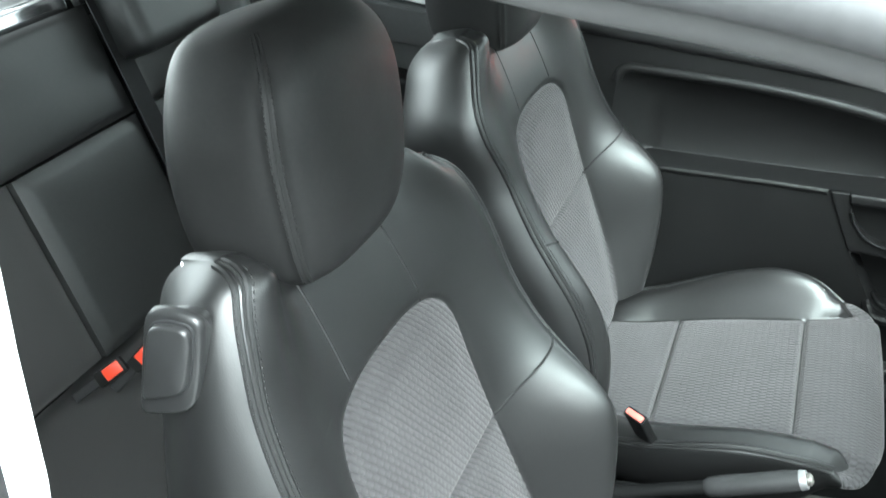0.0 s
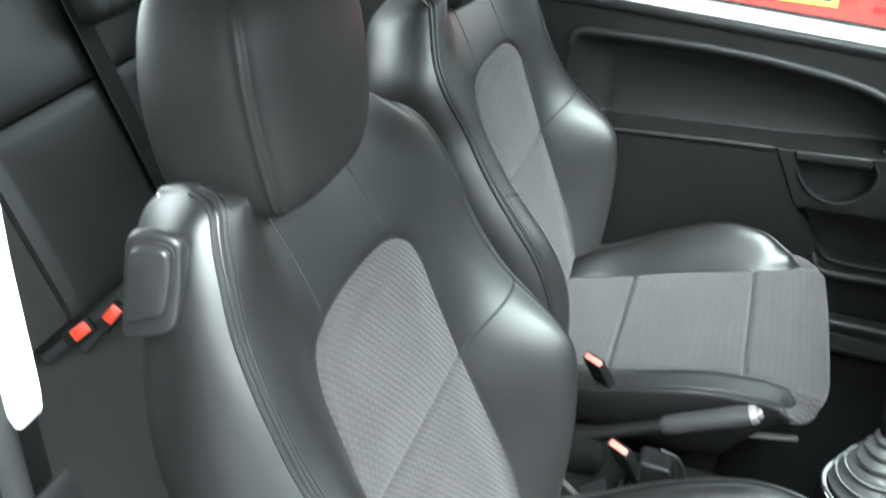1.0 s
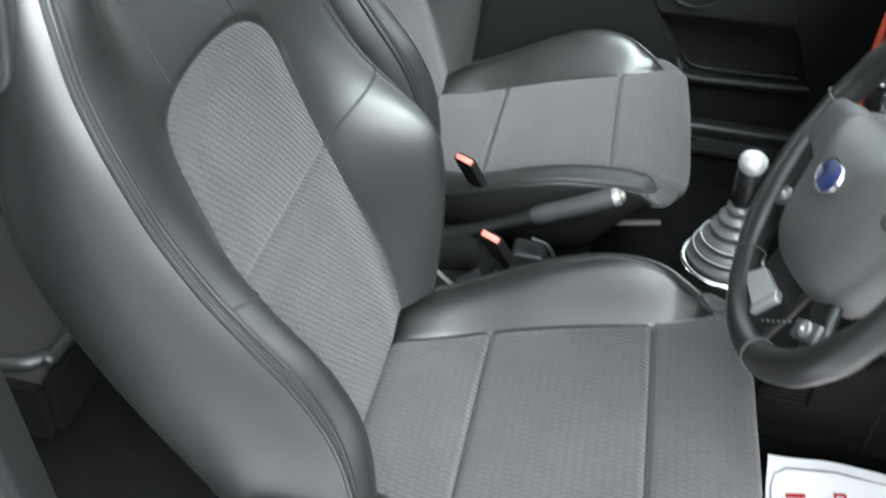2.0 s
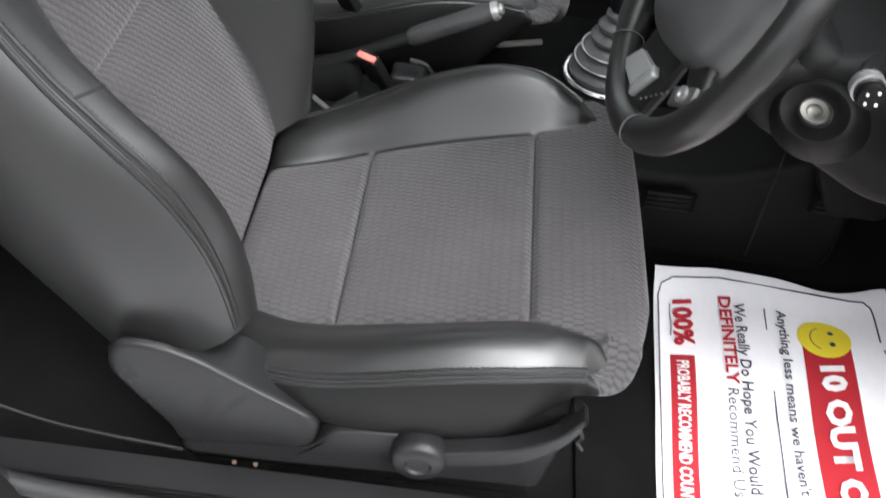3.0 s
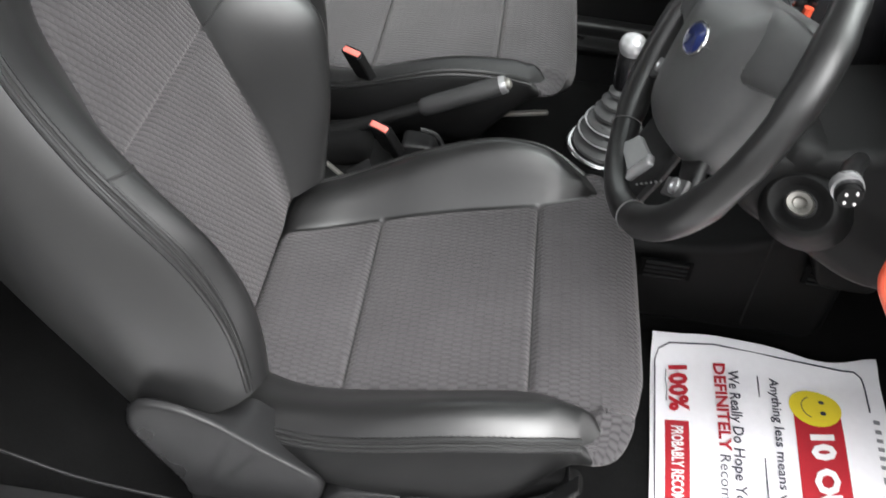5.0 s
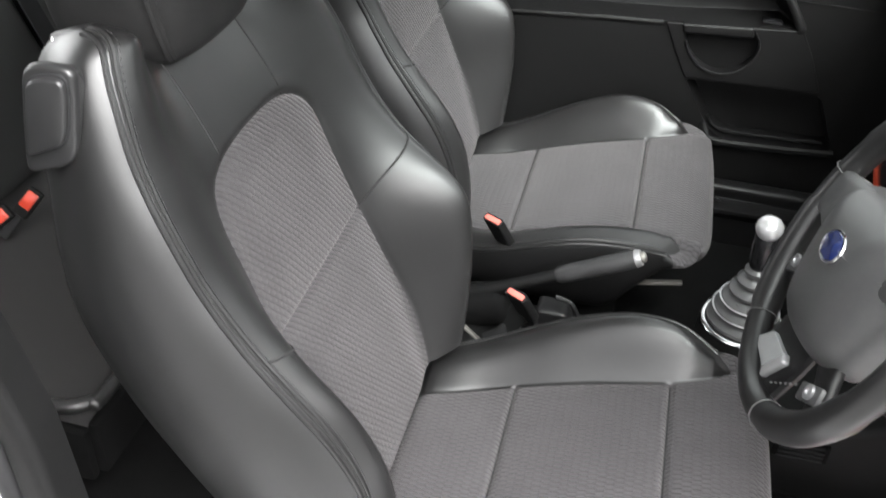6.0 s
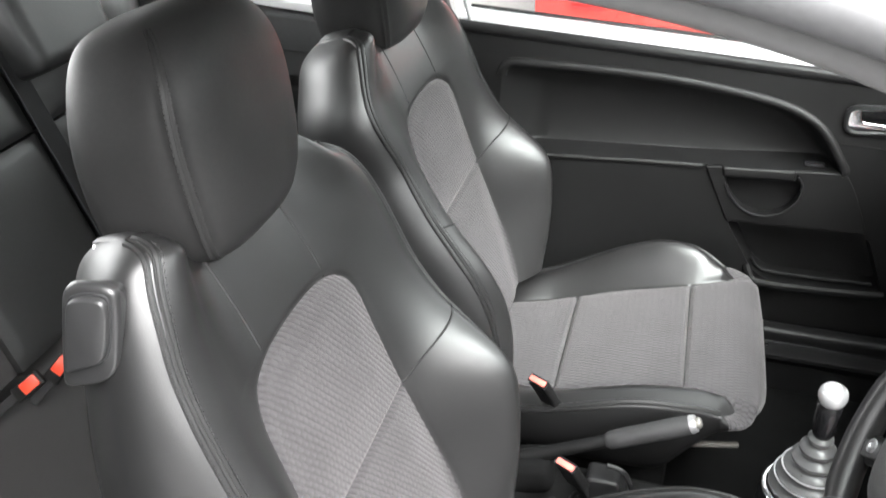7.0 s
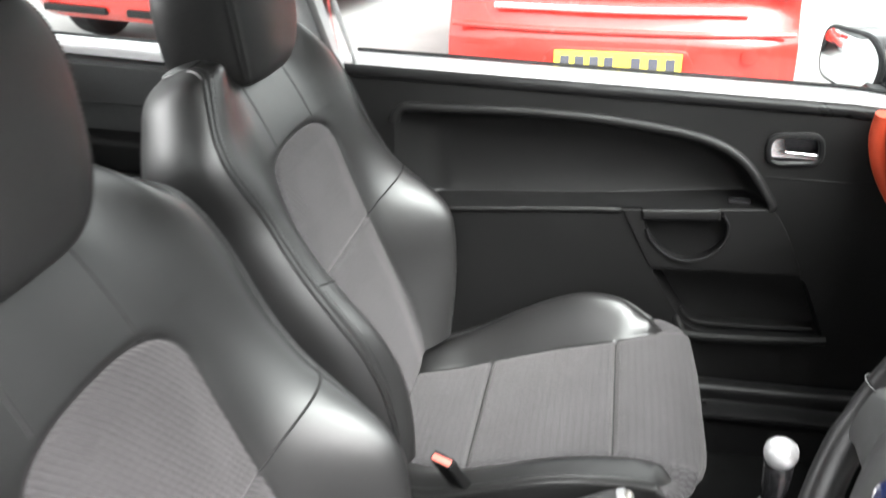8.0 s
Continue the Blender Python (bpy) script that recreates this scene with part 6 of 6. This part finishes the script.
for y, v, w in ((0.395, 0.525, 0.25), (-0.30, 0.56, 0.24)):
    hr = thing("rear_head_restraint", Vector((-0.95, y, 0.53)) + RU * v, "low black leather head restraint on the rear seat", "head restraint", "rear head restraints")
    part("pad", xf(box(w, 0.185, 0.10, 0.032, 5), Matrix.Translation(RN * 0.04) @ RM), REAR_LEATHER_LIT, hr)
    part("saddle", xf(box(w * 0.96, 0.06, 0.13, 0.025, 4), Matrix.Translation(RU * 0.085 + RN * 0.0) @ RM), REAR_LEATHER_LIT, hr, "curled top of the restraint")

belt = thing("rear_seat_belt", (-0.95, 0.0, 0.53), "dark webbing belt hanging down the rear seat back", "seat belt")
part("webbing", xf(box(0.047, 0.60, 0.004, 0.0015, 1), Matrix.Translation(Vector((0, 0.275, 0)) + RU * 0.30 + RN * 0.022) @ RM), RUBBER, belt)
part("belt_guide", xf(box(0.07, 0.03, 0.02, 0.006, 2), Matrix.Translation(Vector((0, 0.275, 0)) + RU * 0.565 + RN * 0.01) @ RM), PLASTIC, belt, "black belt guide")
part("stop_button", xf(lathe([(0.0, 0.0), (0.007, 0.0), (0.006, 0.003), (0.0, 0.0035)], 14), Matrix.Translation(Vector((0, 0.275, 0)) + RU * 0.2 + RN * 0.024) @ RM), PLASTIC_GREY, belt, "small webbing stop")
for loc, lean in (((-0.905, -0.100, 0.570), 0.0), ((-0.868, -0.062, 0.588), 12.0)):
    b = thing("rear_belt_buckle", loc, "black belt buckle with a bright orange-red button on the rear seat", "belt buckle", "rear belt buckles")
    long, face = Vector((0.61, 0.575, 0.544)).normalized(), Vector((0.29, -0.8, 0.52)).normalized()
    m = Matrix((long.cross(face).normalized(), long, face)).transposed().to_4x4() @ pose(0, 0, 0, 0, 0, lean) @ Matrix.Scale(0.86, 4)
    part("housing", xf(box(0.032, 0.062, 0.018, 0.005, 2), m), PLASTIC, b)
    part("release_button", xf(box(0.024, 0.036, 0.012, 0.003, 2, at=(0, 0.006, 0.006)), m), BUCKLE_RED, b, "orange-red release button")
    part("strap", xf(box(0.02, 0.06, 0.006, 0.002, 1, at=(0, -0.055, 0)), m), RUBBER, b, "black strap")
for loc in ((-0.967, -0.09, 0.575), (-0.965, -0.008, 0.58)):
    a = thing("anchor_cap", loc, "round dark plastic anchor cap on the rear seat back", "cap", "anchor caps")
    part("cap", xf(lathe([(0.0, 0.0), (0.02, 0.0), (0.02, 0.004), (0.015, 0.006), (0.0, 0.006)], 20), RM @ Matrix.Translation((0, 0, -0.02))), PLASTIC, a)


# ---- red cars outside ----
def red_car(loc, turn, label, plate):
    c = thing("parked_car", loc, label, "car", "parked red cars")
    c.rotation_euler = (0, 0, radians(turn))
    # local: rear bumper face at y = 0, car runs towards +y, x across

    def body(name, prof, half, mat, lab, taper=0.04, r=0.1):
        bm = bmesh.new()
        n = 22
        rings = []
        for k in range(n + 1):
            u = 2 * k / n - 1
            e = 1 - taper * abs(u) ** 6
            rings.append([bm.verts.new((half * math.copysign(abs(u) ** 0.9, u), y * 1.0 + r * abs(u) ** 5 * (1 if y < 1.5 else -1), z * e + z * (1 - e) * 0.2)) for y, z in prof])
        m = len(prof)
        for a, b in zip(rings, rings[1:]):
            for j in range(m):
                bm.faces.new((a[j], a[(j + 1) % m], b[(j + 1) % m], b[j]))
        bm.faces.new(rings[0])
        bm.faces.new(rings[-1])
        return part(name, bm, mat, c, lab)
    low = [(p.x, p.z) for p in smooth_line([(0.10, 0, 0.22), (0.03, 0, 0.30), (0.0, 0, 0.42), (0.0, 0, 0.56), (0.03, 0, 0.62), (0.05, 0, 0.66), (0.08, 0, 0.74), (0.13, 0, 0.98), (1.0, 0, 1.0), (2.6, 0, 0.98), (3.5, 0, 0.80), (3.75, 0, 0.55), (3.75, 0, 0.25)], 4)]
    body("body_shell", low, 0.725, RED_PAINT, "red painted body")
    up = [(p.x, p.z) for p in smooth_line([(0.16, 0, 0.97), (0.45, 0, 1.38), (0.8, 0, 1.46), (1.9, 0, 1.44), (2.7, 0, 0.98)], 5)]
    body("cabin", up, 0.66, GLOSS_BLACK, "dark glazed cabin", 0.06)
    body("roof_skin", [(0.44, 1.385), (0.8, 1.475), (1.9, 1.455), (1.9, 1.43), (0.8, 1.44), (0.47, 1.36)], 0.62, RED_PAINT, "red roof", 0.03, 0.03)
    part("bumper_strip", tube(smooth_line([(-0.70, 0.06, 0.615), (-0.4, 0.012, 0.612), (0, 0.004, 0.61), (0.4, 0.012, 0.612), (0.70, 0.06, 0.615)], 6), 0.012, 8), RED_PAINT, c, "moulded bumper edge")
    part("handle_strip", tube(smooth_line([(-0.52, 0.045, 0.70), (0, 0.022, 0.698), (0.52, 0.045, 0.70)], 6), 0.016, 8), CHROME, c, "chrome tailgate strip")
    for x in (-0.66, 0.66):
        part("tail_lamp", xf(box(0.16, 0.06, 0.20, 0.03, 3), Matrix.Translation((x, 0.10, 0.86))), TAIL_RED, c, "red tail lamp")
        part("reflector", xf(box(0.15, 0.01, 0.03, 0.004, 2), Matrix.Translation((x * 0.72, 0.002, 0.43))), TAIL_RED, c, "red bumper reflector")
        part("lower_bumper", xf(box(0.5, 0.04, 0.05, 0.015, 2), Matrix.Translation((x * 0.5, 0.03, 0.29))), PLASTIC, c, "black lower bumper")
    if plate:
        part("plate_recess", xf(prism(rounded([(-0.36, 0.375), (-0.28, 0.545), (0.28, 0.545), (0.36, 0.375)], 0.03), -0.012, 0.01, bevel=0.004), pose(0, 0, 0)), RED_PAINT, c, "raised plate surround")
        p = part("number_plate", xf(box(0.52, 0.006, 0.111, 0.002, 1), Matrix.Translation((0.0, -0.017, 0.477))), PLATE_YELLOW, c, "yellow number plate")
        for k, x in enumerate((-0.215, -0.155, -0.095, -0.035, 0.075, 0.145, 0.215)):
            part("plate_mark", xf(box(0.038, 0.002, 0.072, 0.0005, 1), Matrix.Translation((x, -0.021, 0.477))), INK_DARK, p, "dark plate mark")
        for x in (-0.32, 0.42):
            part("parking_sensor", xf(lathe([(0.0, 0.0), (0.03, 0.0), (0.032, 0.003), (0.0, 0.004)], 20), Matrix.Translation((x * 1.25, 0.0, 0.53)) @ pose(0, 0, 0, 90, 0, 0)), RED_PAINT, c, "round bumper cap")
    for x, y in ((-0.63, 0.62), (0.63, 0.62), (-0.63, 3.0), (0.63, 3.0)):
        w = part("wheel", xf(lathe([(0.20, -0.09), (0.28, -0.10), (0.31, -0.07), (0.31, 0.07), (0.28, 0.10), (0.20, 0.09)], 32), Matrix.Translation((x, y, 0.31)) @ pose(0, 0, 0, 0, 90, 0)), RUBBER, c, "black tyre")
        part("rim", xf(lathe([(0.0, -0.075), (0.19, -0.095), (0.205, -0.085), (0.205, 0.085), (0.19, 0.095), (0.0, 0.075)], 24), Matrix.Translation((x, y, 0.31)) @ pose(0, 0, 0, 0, 90, 0)), SILVER, w, "silver wheel")
    return c


red_car((0.105, 3.02, 0.0), 0, "bright red hatchback parked with its rear bumper facing the passenger door", True)
red_car((-3.0, 4.6, 0.0), -12, "red car parked further along the car park", False)
